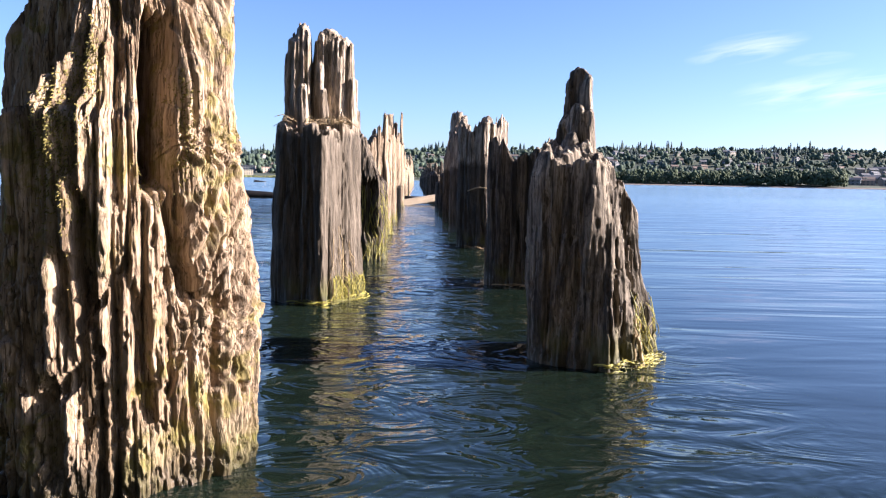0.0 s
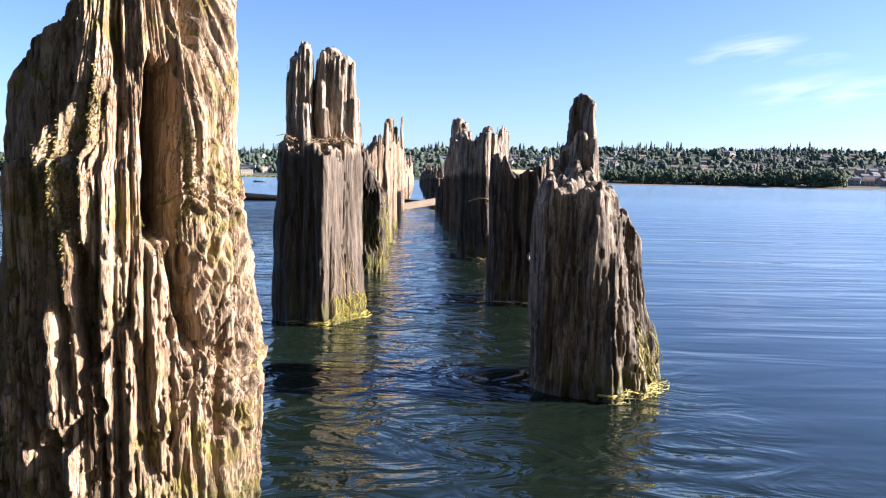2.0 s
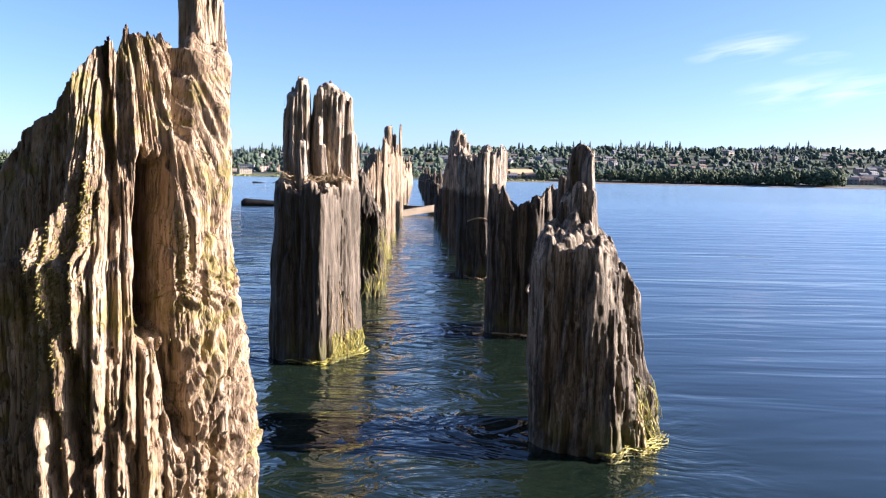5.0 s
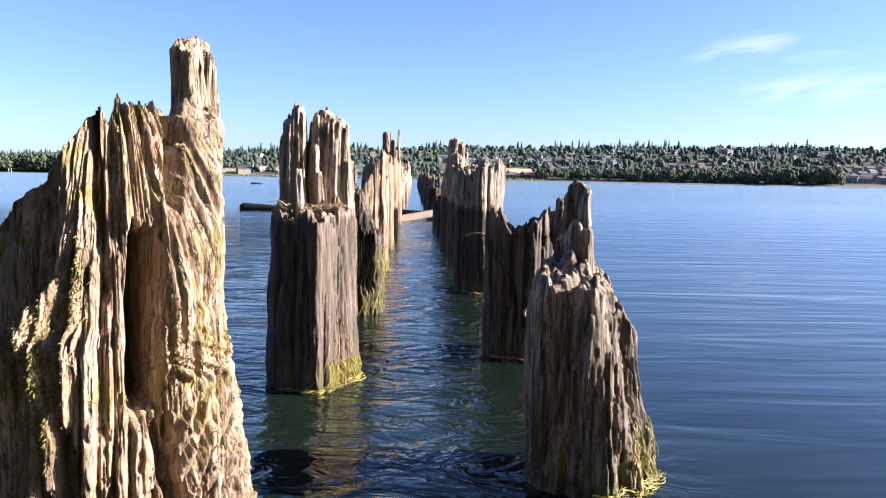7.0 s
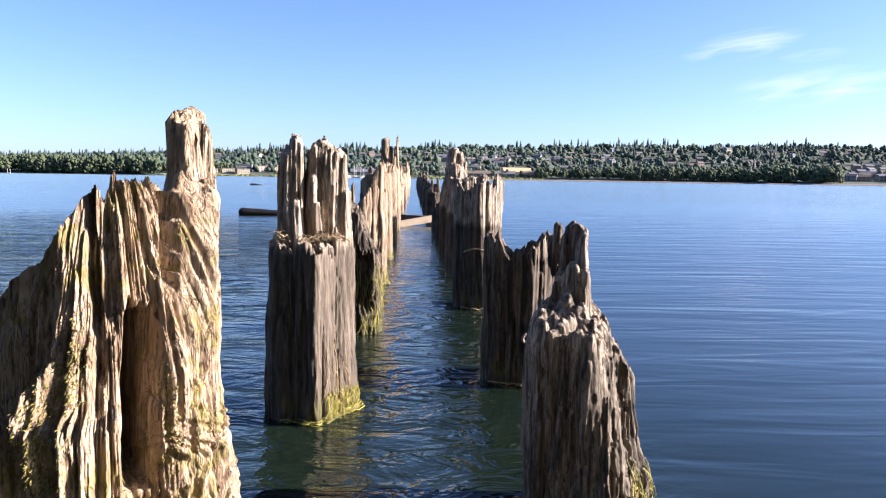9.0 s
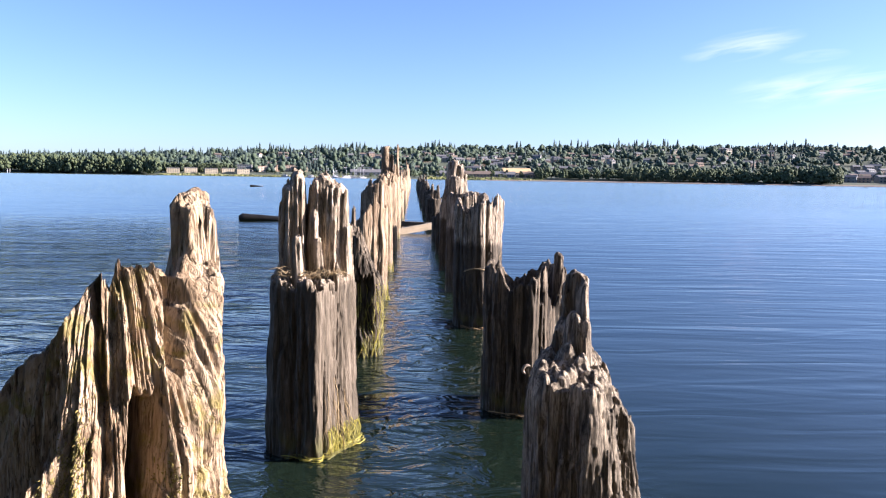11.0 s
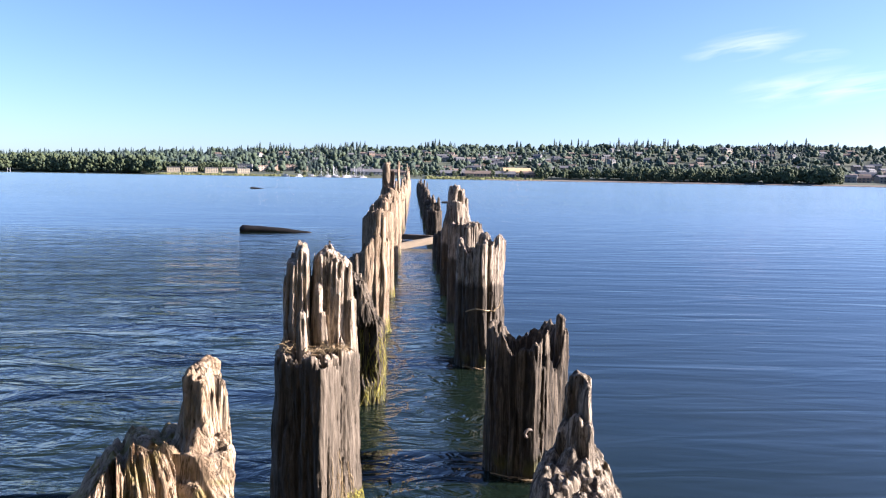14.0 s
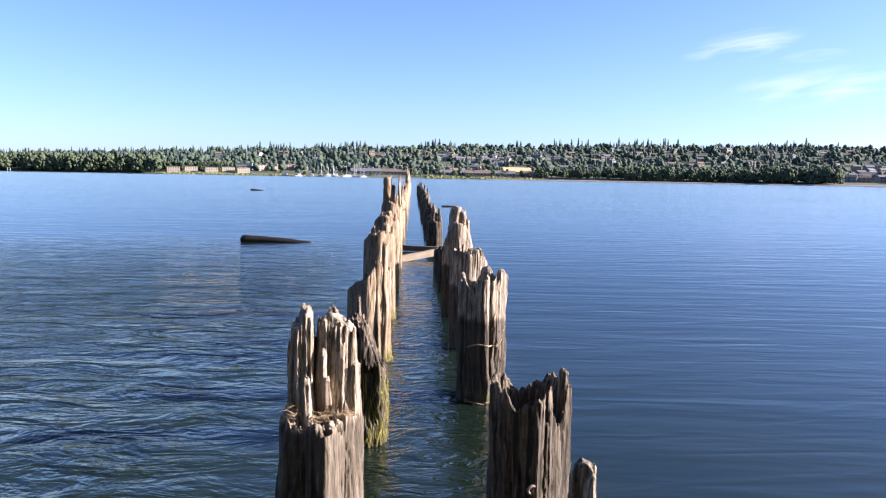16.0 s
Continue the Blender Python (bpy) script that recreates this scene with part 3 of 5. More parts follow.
        for cols, z0, z1, proud, f0, hw in self.layers:   # layers of wood broken off at uneven heights
            u = (th / (2 * np.pi) + 0.35 / cols * perlin(c * 3 + s, n * 3, z * 5 + cols)) * cols
            cell = np.floor(u).astype(int) % cols
            pick = np.random.RandomState(cols + self.seed).uniform(0, 1, (2, cols))
            zt = z0 + (z1 - z0) * pick[0][cell] + 0.02 * perlin(u * 2.7, z * 0 + s, 0.5)
            dlt = np.abs((np.degrees(th) - f0 + 180) % 360 - 180)
            r = r + proud * (0.3 + 0.7 * pick[1][cell]) * (1 - 0.8 * np.abs((u % 1) * 2 - 1) ** 3) * sstep(z, zt + 0.004, zt - 0.012) * sstep(dlt, hw * 1.15, hw * 0.85)
        for freq, slow, cut, dep in ((16, 1.0, 0.10, 0.012), (38, 2.2, 0.15, 0.0075), (85, 4.5, 0.2, 0.0035), (190, 12, 0.25, 0.0014)):   # checks along the grain
            p = np.abs(perlin(bend * freq + s, z * slow + freq, s))
            r = r - self.checks * dep * np.clip(1 - p / cut, 0, 1) ** 0.7 * sstep(perlin(bend * freq * 0.3, z * slow * 1.5 + freq, s + 1), -0.12, 0.10)
        r = r + g * 0.0015 * perlin(bend * 55, z * 16, s) + g * 0.0008 * perlin(bend * 130, z * 45, s + 5)
        lot = np.random.RandomState(self.seed + 9).uniform(-1, 1, (512, 64))
        for per, length, dep in ((46, 5.0, 0.0050), (95, 9.0, 0.0036), (210, 22.0, 0.0016)):   # strips of fibre broken off at uneven lengths
            u = bend * per + 0.35 * perlin(bend * per * 0.4, z * length * 0.7, s)
            cell = np.floor(u).astype(int)
            w = z * length + 7 * lot[cell % 512, 0] + 0.25 * perlin(u * 3, z * length * 2, s) + 0.3 * (u % 1)
            k = np.floor(w).astype(int)
            off = lot[cell % 512, k % 63 + 1] + (lot[cell % 512, (k + 1) % 63 + 1] - lot[cell % 512, k % 63 + 1]) * sstep(w - k, 0.9, 1.0)
            r = r + g * dep * (off - 0.5 * np.abs((u % 1) * 2 - 1) ** 4)
        if self.rot:                                 # lumps, torn fibre and worm pits, worst near the water
            low = self.rot * (0.25 + 0.75 * sstep(z, 0.46, 0.22))
            ridge = lambda f, k, o: 0.45 - np.abs(perlin(bend * f, z * k, s + o)) * 2.2
            r = r + low * (0.006 * perlin(bend * 22, z * 9, s + 1) + 0.005 * ridge(36, 12, 2) + 0.005 * ridge(75, 30, 5) + 0.003 * ridge(150, 70, 7)
                           - 0.016 * sstep(perlin(bend * 48, z * 26, s + 6), 0.20, 0.34) - 0.008 * sstep(perlin(bend * 95, z * 60, s + 8), 0.22, 0.34))
        for x0, x1, hw, z0, z1, dep in self.hollows:  # hollows: x at the foot and at the head, half-width, from, to, depth
            mid = x0 + (x1 - x0) * np.clip((z - z0) / (z1 - z0), 0, 1) + 0.006 * perlin(z * 14, z * 0 + s, 0.3)
            off = np.abs(r * c - mid + 0.005 * perlin(arc * 60, z * 30, s))
            r = r - dep * sstep(off, hw, hw * 0.6) * sstep(z + 0.02 * perlin(arc * 50, z * 3, s), z0 - 0.01, z0 + 0.03) * sstep(z + 0.03 * perlin(arc * 70, z * 3, s + 1), z1 + 0.01, z1 - 0.02) * (n < 0)
        return np.maximum(r, 0.012)

    def round_mesh(self, name, mat, front=640, back=90, nz=400, nr=26, bottom=-0.12):
        """The wall at its finest, with a plain cap."""
        th = np.concatenate([np.linspace(np.pi * 0.98, np.pi * 2.06, front, endpoint=False), np.linspace(np.pi * 2.06, np.pi * 2.98, back, endpoint=False)])
        nth, c, n = front + back, np.cos(th), np.sin(th)
        rim = self.wall(th, np.full(nth, 0.7))
        f = np.linspace(1, 0, nr, endpoint=False)[1:, None]
        z = np.concatenate([bottom + (self.top(rim * c, rim * n)[None, :] - bottom) * np.linspace(0, 1, nz + 1)[:, None], self.top(f * rim * c, f * rim * n)])
        f = np.concatenate([np.ones((nz + 1, 1)), f])
        r = f * self.wall(np.broadcast_to(th, z.shape), z)
        v = np.stack([r * c, r * n, z], -1).reshape(-1, 3)
        m = len(z)
        i = np.arange(m - 1)[:, None] * nth + np.arange(nth)[None, :]
        j = np.arange(m - 1)[:, None] * nth + (np.arange(nth)[None, :] + 1) % nth
        q = np.stack([i, j, j + nth, i + nth], -1).reshape(-1, 4)
        last, a = (m - 1) * nth, np.arange(nth // 2 - 1)
        cap = np.stack([last + a, last + a + 1, last + nth - 2 - a, last + nth - 1 - a], -1)
        return np_mesh(name, v, np.concatenate([q, cap]), mat)

    def block_mesh(self, name, mat, h, top, bottom=-0.12):
        """The whole body as a field, so that splits stand free of one another."""
        w = 0.215
        g = np.arange(-w, w + h, h, dtype=np.float32)
        zs = np.arange(bottom, top, h, dtype=np.float32)
        X, Y = np.meshgrid(g, g, indexing="ij")
        nt = 720
        ang = np.linspace(0, 2 * np.pi, nt, endpoint=False)
        table = self.wall(*np.meshgrid(ang, zs, indexing="ij")).astype(np.float32)
        u = (np.arctan2(Y, X) % (2 * np.pi)) / (2 * np.pi) * nt
        i = np.floor(u).astype(int)
        f = (u - i).astype(np.float32)[..., None]
        W = table[i % nt] * (1 - f) + table[(i + 1) % nt] * f
        F = np.hypot(X, Y)[..., None] - W
        # the splits wander a little on their way up
        H = self.top(X, Y).astype(np.float32)
        for k, z in enumerate(zs):
            dx, dy = (1 + float(0.0045 * perlin(z * 9, 0.5 + o, self.seed) + 0.0025 * perlin(z * 30, 0.5 + o, self.seed + 3)) / h for o in (0, 5))
            i, j = int(dx), int(dy)
            p, q = dx - i, dy - j
            roll = lambda a, b: np.roll(H, (a, b), (0, 1))
            Hz = (1 - p) * (1 - q) * roll(i - 1, j - 1) + p * (1 - q) * roll(i, j - 1) + (1 - p) * q * roll(i - 1, j) + p * q * roll(i, j)
            F[:, :, k] = np.maximum(F[:, :, k], (z - Hz) * 0.6)
        F[:, :, 0] = 0.01
        near = np.nonzero(np.abs(F) < 0.012)
        x, y, z = g[near[0]], g[near[1]], zs[near[2]]
        F[near] += 0.0030 * perlin(x * 70, y * 70, z * 9 + self.seed) + 0.0018 * perlin(x * 150, y * 150, z * 28)
        v, q = nets(F, (-w, -w, bottom), h)
        return np_mesh(name, v, q, mat)


def old_post(shape, x, y, turn, mat, label, h=None, top=1.0):
    ob = new("wooden_post", shape.block_mesh("wooden_post", mat, h, top) if h else shape.round_mesh("wooden_post", mat))
    ob.location, ob.rotation_euler = (x, y, 0), (0, 0, radians(turn))
    return tagged(ob, label, "post", "rows of old posts")


LEFT_NEAR = OldPost(1, [(0, 0.176), (0.26, 0.166), (0.40, 0.152), (0.62, 0.158), (0.8, 0.15)], [(0, 0.174), (0.07, 0.181), (0.25, 0.186), (0.33, 0.173), (0.42, 0.159), (0.50, 0.144), (0.55, 0.139), (0.70, 0.147), (0.775, 0.150), (0.80, 0.143)], 0.172,
                    [(-0.17, 0.58), (-0.142, 0.650), (-0.120, 0.725), (-0.075, 0.753), (-0.06, 0.775), (-0.04, 0.808), (-0.012, 0.836), (-0.003, 0.818), (0.012, 0.845), (0.03, 0.848), (0.06, 0.836), (0.086, 0.84), (0.11, 0.82), (0.15, 0.80)],
                    faces=[(218, 0.20, 0.128, [(-0.16, 0.47), (-0.12, 0.51), (-0.085, 0.57), (-0.06, 0.63), (-0.035, 0.61), (-0.01, 0.60)]), (287, 0.168, 0.152, None), (272, 0.30, 0.150, [(-0.02, 0.50), (0.2, 0.56)])],
                    hollows=[(0.036, 0.042, 0.026, 0.40, 0.635, 0.15), (0.078, 0.048, 0.016, 0.24, 0.40, 0.035), (-0.050, -0.062, 0.014, 0.22, 0.40, 0.030), (0.078, 0.080, 0.014, 0.66, 0.83, 0.035), (0.02, 0.012, 0.014, 0.08, 0.27, 0.022), (-0.012, -0.02, 0.008, 0.60, 0.80, 0.016), (0.110, 0.112, 0.006, 0.10, 0.26, 0.014), (-0.10, -0.10, 0.016, 0.02, 0.16, 0.02)],
                    steps=[(0.088, 0.3, -0.03, 0.785)], square=3.2, stakes=[(0.117, 0.02, 0.914, 0.030, 0.042, 0.6)], ramp=-0.38, fray=0.014, grain=0.65, checks=0.9, rot=0.7, curly=1.2,
                    layers=[(56, 0.40, 0.64, 0.014, 236, 42), (34, 0.50, 0.85, 0.012, 285, 48)])
LEFT_SECOND = OldPost(2, [(0, 0.166), (0.3, 0.158), (0.60, 0.146), (0.66, 0.131), (0.88, 0.122)], [(0, 0.162), (0.16, 0.154), (0.55, 0.154), (0.62, 0.148), (0.80, 0.128), (0.95, 0.115)], 0.165,
                      [(-0.17, 0.80), (-0.122, 0.865), (-0.10, 0.895), (-0.078, 0.925), (-0.066, 0.962), (-0.045, 0.965), (-0.034, 0.94), (-0.027, 0.83), (-0.020, 0.83), (-0.014, 0.915), (0.010, 0.918), (0.020, 0.952), (0.045, 0.955), (0.068, 0.930), (0.095, 0.918), (0.112, 0.86), (0.122, 0.79), (0.136, 0.77), (0.15, 0.62)],
                      faces=[(238, 0.150, 0.128, None), (324, 0.110, 0.098, None)], ledge=(0.062, 0.588, -0.05),
                      stakes=[(-0.085, 0.065, 0.905, 0.045, 0.050, 0.8), (-0.052, 0.060, 0.955, 0.024, 0.050, 0.6), (-0.052, -0.040, 0.735, 0.019, 0.018, 0.85), (0.004, 0.030, 0.83, 0.020, 0.026, 0.6), (0.020, 0.000, 0.735, 0.015, 0.022, 0.6), (0.035, 0.065, 0.94, 0.045, 0.045, 0.7), (0.078, 0.060, 0.915, 0.035, 0.05, 0.7),
                              (0.118, 0.035, 0.775, 0.018, 0.05, 0.7), (0.076, -0.030, 0.655, 0.012, 0.016, 0.5), (0.100, -0.045, 0.635, 0.018, 0.02, 0.7), (0.128, -0.06, 0.63, 0.016, 0.03, 0.8), (-0.10, -0.02, 0.63, 0.02, 0.02, 0.6), (0.062, 0.02, 0.76, 0.012, 0.02, 0.5)], fray=0.036, grain=0.45)
RIGHT_NEAR = OldPost(3, [(0, 0.154), (0.18, 0.158), (0.43, 0.154), (0.6, 0.12)], [(0, 0.164), (0.10, 0.146), (0.20, 0.116), (0.28, 0.106), (0.36, 0.108), (0.43, 0.085), (0.7, 0.06)], 0.160,
                     [(-0.17, 0.40), (-0.154, 0.435), (-0.140, 0.455), (-0.10, 0.475), (-0.03, 0.465), (0.01, 0.452), (0.033, 0.450), (0.048, 0.425), (0.068, 0.415), (0.104, 0.350), (0.13, 0.28)],
                     faces=[(257, 0.138, 0.128, None), (330, 0.135, 0.062, None)], ramp=0.28, fray=0.026, grain=0.35, rot=0.3,
                     hollows=[(0.085, 0.070, 0.010, 0.20, 0.40, 0.022), (-0.10, -0.11, 0.008, 0.05, 0.40, 0.008), (0.055, 0.050, 0.006, 0.08, 0.30, 0.012)],
                     stakes=[(-0.055, 0.115, 0.710, 0.034, 0.036, 0.85), (-0.030, 0.085, 0.690, 0.018, 0.028, 0.7), (-0.050, 0.06, 0.62, 0.024, 0.03, 0.6), (-0.022, 0.05, 0.605, 0.014, 0.024, 0.8), (-0.082, 0.08, 0.60, 0.020, 0.03, 0.6), (-0.065, 0.02, 0.55, 0.024, 0.03, 0.5), (-0.03, 0.0, 0.525, 0.022, 0.03, 0.5), (-0.11, 0.05, 0.53, 0.020, 0.03, 0.6), (-0.01, -0.04, 0.475, 0.02, 0.03, 0.6), (0.095, -0.01, 0.36, 0.014, 0.03, 0.8)])
RIGHT_SECOND = OldPost(4, [(0, 0.176), (0.6, 0.170)], [(0, 0.180), (0.6, 0.172)], 0.172,
                       [(-0.18, 0.56), (-0.165, 0.590), (-0.14, 0.60), (-0.10, 0.590), (-0.085, 0.545), (-0.073, 0.520), (-0.03, 0.530), (0.0, 0.552), (0.05, 0.556), (0.066, 0.598), (0.085, 0.60), (0.105, 0.585), (0.118, 0.58), (0.17, 0.59)],
                       faces=[(252, 0.160, 0.155, None), (327, 0.126, 0.120, None)], crater=(0.125, 0.16), fray=0.026, grain=0.4, hollows=[(0.058, 0.062, 0.006, 0.10, 0.60, 0.014)],
                       stakes=[(0.134, 0.03, 0.645, 0.018, 0.022, 0.8), (0.076, -0.09, 0.605, 0.014, 0.03, 0.7), (-0.135, -0.05, 0.60, 0.016, 0.03, 0.7), (-0.11, 0.09, 0.60, 0.014, 0.03, 0.6)])
RIGHT_THIRD = OldPost(5, [(0, 0.160), (0.8, 0.158)], [(0, 0.168), (0.8, 0.164)], 0.160,
                      [(-0.17, 0.70), (-0.145, 0.80), (-0.105, 0.775), (-0.072, 0.745), (0.016, 0.81), (0.064, 0.80), (0.10, 0.84), (0.15, 0.83), (0.17, 0.78)],
                      faces=[(250, 0.150, 0.148, None), (326, 0.122, 0.118, None)], crater=(0.10, 0.10), fray=0.034, grain=0.45, hollows=[(0.055, 0.045, 0.010, 0.15, 0.85, 0.02)],
                      stakes=[(0.125, -0.04, 0.85, 0.024, 0.03, 0.9), (0.085, -0.09, 0.84, 0.014, 0.02, 0.7), (-0.125, -0.03, 0.82, 0.02, 0.03, 0.7), (0.02, 0.10, 0.85, 0.04, 0.03, 0.7)])
RIGHT_FOURTH = PileShape(0.160, [(-1.05, 0.75), (-0.75, 0.80), (-0.35, 0.78), (0.3, 0.80), (0.6, 0.80), (0.85, 0.73), (1.05, 0.68)], 6, taper=0.02, flats=[(232, 0.84, -1), (305, 0.88, -1)], rough_top=0.035)
RIGHT_FIFTH = PileShape(0.160, [(-1.05, 0.60), (-0.65, 0.86), (-0.3, 0.95), (0.5, 0.92), (0.8, 0.80), (1.05, 0.6)], 7, taper=0.03, flats=[(232, 0.84, -1), (305, 0.88, -1)], rough_top=0.03)
SHARD = PileShape(0.125, [(-1.05, 0.60), (-0.6, 0.65), (-0.2, 0.66), (0.05, 0.60), (0.35, 0.50), (0.65, 0.43), (1.05, 0.38)], 8, taper=0.04, groove=1.5, rough_top=0.03, chunk=1.0, notches=[(285, 30, 0.10, 0.42, 0.40), (250, 14, 0.2, 0.6, 0.3)])
LEFT_THIRD = PileShape(0.170, [(-1.05, 0.52), (-0.4, 0.58), (-0.05, 0.64), (0.3, 0.72), (0.55, 0.73), (1.05, 0.68)], 9, taper=0.02, groove=1.1, flats=[(232, 0.82, -1), (305, 0.88, -1)], rough_top=0.03)
LEFT_FOURTH = PileShape(0.165, [(-1.05, 0.75), (-0.6, 0.82), (0.0, 0.84), (0.3, 0.86), (0.8, 0.84), (1.05, 0.80)], 10, flats=[(232, 0.82, -1), (305, 0.88, -1)], rough_top=0.04)
LEFT_FIFTH = PileShape(0.165, [(-1.05, 0.82), (-0.4, 0.93), (0.1, 0.92), (0.6, 0.88), (1.05, 0.84)], 11, flats=[(232, 0.82, -1), (305, 0.88, -1)], rough_top=0.05)
LEFT_TALL = PileShape(0.170, [(-1.05, 0.9), (-0.8, 1.05), (0.3, 1.00), (1.05, 0.95)], 12, flats=[(232, 0.82, -1), (305, 0.88, -1)], rough_top=0.04)

left_near = old_post(LEFT_NEAR, -0.470, 1.125, 22.7, wood_near, "broad weathered wooden post with peeling grain and a dark hollow")
left_second = old_post(LEFT_SECOND, -0.428, 2.605, 9.3, wood_shelf, "weathered wooden post with a broken shelf and splintered pale top", 0.0036, 1.0)
shard = pile(SHARD, -0.425, 4.03, wood_dark, "rotten hollow wooden stump hung with weed", 220, 150, 50)
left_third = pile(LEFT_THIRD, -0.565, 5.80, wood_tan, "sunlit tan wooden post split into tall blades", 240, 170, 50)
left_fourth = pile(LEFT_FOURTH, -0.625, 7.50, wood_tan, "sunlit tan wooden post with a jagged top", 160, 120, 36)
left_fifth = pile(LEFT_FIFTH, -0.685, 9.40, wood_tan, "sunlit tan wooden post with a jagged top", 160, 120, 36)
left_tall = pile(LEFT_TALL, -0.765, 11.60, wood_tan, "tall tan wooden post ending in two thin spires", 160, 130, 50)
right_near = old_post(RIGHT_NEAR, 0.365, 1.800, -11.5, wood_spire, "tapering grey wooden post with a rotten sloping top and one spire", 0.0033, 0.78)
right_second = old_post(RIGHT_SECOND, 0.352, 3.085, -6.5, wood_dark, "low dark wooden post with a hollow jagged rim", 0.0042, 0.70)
right_third = old_post(RIGHT_THIRD, 0.250, 4.835, -3.0, wood_grey, "grey wooden post dark-stained below, with a splintered top", 0.0050, 0.92)
right_fourth = pile(RIGHT_FOURTH, 0.215, 6.30, wood_grey, "grey wooden post with a broken top", 200, 140, 50)
right_fifth = pile(RIGHT_FIFTH, 0.160, 7.75, wood_grey, "tall grey wooden post with a rounded splintered top", 200, 150, 50)

SPLITS = [  # post, x, y, foot, top, half-width, half-depth, tip, slant
    (shard, -0.030, -0.02, 0.30, 0.765, 0.026, 0.05, 0.4, 0.0), (shard, 0.010, -0.04, 0.25, 0.63, 0.020, 0.04, 0.6, 0.0), (shard, 0.075, -0.04, 0.10, 0.43, 0.016, 0.03, 0.7, 0.0), (shard, 0.035, -0.06, 0.20, 0.52, 0.014, 0.02, 0.6, 0.0),
    (left_third, 0.125, -0.06, -0.2, 0.895, 0.036, 0.06, 0.55, 0.0), (left_third, 0.075, -0.11, -0.2, 0.80, 0.030, 0.045, 0.5, 0.0), (left_third, 0.05, 0.04, 0.3, 0.745, 0.03, 0.05, 0.4, 0.0), (left_third, -0.02, -0.1, 0.2, 0.68, 0.025, 0.04, 0.5, 0.0),
    (left_fourth, 0.06, -0.04, 0.3, 0.945, 0.065, 0.07, 0.6, 0.0), (left_fourth, 0.125, 0.0, 0.3, 0.92, 0.025, 0.05, 0.5, 0.0), (left_fourth, -0.06, 0.0, 0.4, 0.90, 0.04, 0.06, 0.5, 0.02),
    (left_fifth, 0.02, -0.03, 0.4, 0.97, 0.07, 0.08, 0.6, 0.0), (left_fifth, 0.11, -0.03, 0.4, 0.95, 0.035, 0.05, 0.5, 0.0),
    (left_tall, -0.060, 0.0, 0.4, 1.39, 0.085, 0.09, 0.75, 0.01), (left_tall, 0.020, 0.03, 0.4, 1.27, 0.055, 0.07, 0.6, 0.0), (left_tall, 0.118, -0.02, 0.3, 1.42, 0.036, 0.05, 0.5, 0.0), (left_tall, 0.08, -0.06, 0.3, 1.12, 0.04, 0.05, 0.5, 0.0), (left_tall, -0.115, -0.04, 0.4, 1.20, 0.04, 0.05, 0.5, 0.0),
    (right_fourth, -0.088, -0.05, 0.4, 0.925, 0.022, 0.03, 0.6, 0.0), (right_fourth, -0.05, -0.08, 0.4, 0.86, 0.02, 0.03, 0.6, 0.0), (right_fourth, 0.10, -0.05, 0.4, 0.81, 0.03, 0.03, 0.6, 0.0),
    (right_fifth, -0.030, 0.0, 0.4, 1.10, 0.075, 0.085, 0.80, 0.01), (right_fifth, 0.045, -0.01, 0.4, 1.07, 0.050, 0.07, 0.7, 0.0), (right_fifth, 0.095, 0.0, 0.4, 0.98, 0.045, 0.07, 0.6, -0.01), (right_fifth, -0.095, 0.0, 0.4, 0.92, 0.035, 0.06, 0.5, 0.02), (right_fifth, -0.05, -0.10, 0.3, 0.92, 0.04, 0.04, 0.7, 0.0),
]
for k, (post, x, y, z0, z1, w, d, tip, slant) in enumerate(SPLITS):
    splinter(post, "splinter", x, y, z0, z1, w, d, tip, slant, seed=k + 1, jag=0.14, cols=22, rows=28)

# the rows go on over the river
rng = random.Random(11)


def far_pile(x, y, top, mat, label, k):
    body = top * rng.uniform(0.72, 0.86)
    prof = [(-1.05, body * 0.85), (-0.5, body * rng.uniform(0.85, 1)), (0.1, body * rng.uniform(0.82, 1)), (0.6, body * rng.uniform(0.85, 1)), (1.05, body * 0.85)]
    sh = PileShape(rng.uniform(0.14, 0.17), prof, k, rough_top=0.05, flats=[(rng.uniform(228, 244), 0.82, -1)])
    post = pile(sh, x, y, mat, label, 48, 36, 12)
    for j, f in enumerate((1.0, rng.uniform(0.86, 0.96), rng.uniform(0.8, 0.92))):
        splinter(post, "splinter", rng.uniform(-0.09, 0.09), rng.uniform(-0.05, 0.05), body * 0.5, top * f, rng.uniform(0.03, 0.06), rng.uniform(0.04, 0.07), 0.55, 0.0, seed=200 + 3 * k + j, cols=14, rows=18)


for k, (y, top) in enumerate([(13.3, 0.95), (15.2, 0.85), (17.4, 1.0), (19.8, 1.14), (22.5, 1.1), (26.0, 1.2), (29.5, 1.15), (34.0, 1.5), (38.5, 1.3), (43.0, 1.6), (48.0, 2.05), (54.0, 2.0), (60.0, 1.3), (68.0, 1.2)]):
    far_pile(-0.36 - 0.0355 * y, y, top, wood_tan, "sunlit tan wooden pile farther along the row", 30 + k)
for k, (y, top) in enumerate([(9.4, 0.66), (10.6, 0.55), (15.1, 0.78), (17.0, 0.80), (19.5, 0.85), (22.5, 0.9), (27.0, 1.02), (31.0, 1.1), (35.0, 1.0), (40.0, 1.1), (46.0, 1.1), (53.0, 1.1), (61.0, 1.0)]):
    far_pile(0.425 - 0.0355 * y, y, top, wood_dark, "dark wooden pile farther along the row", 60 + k)


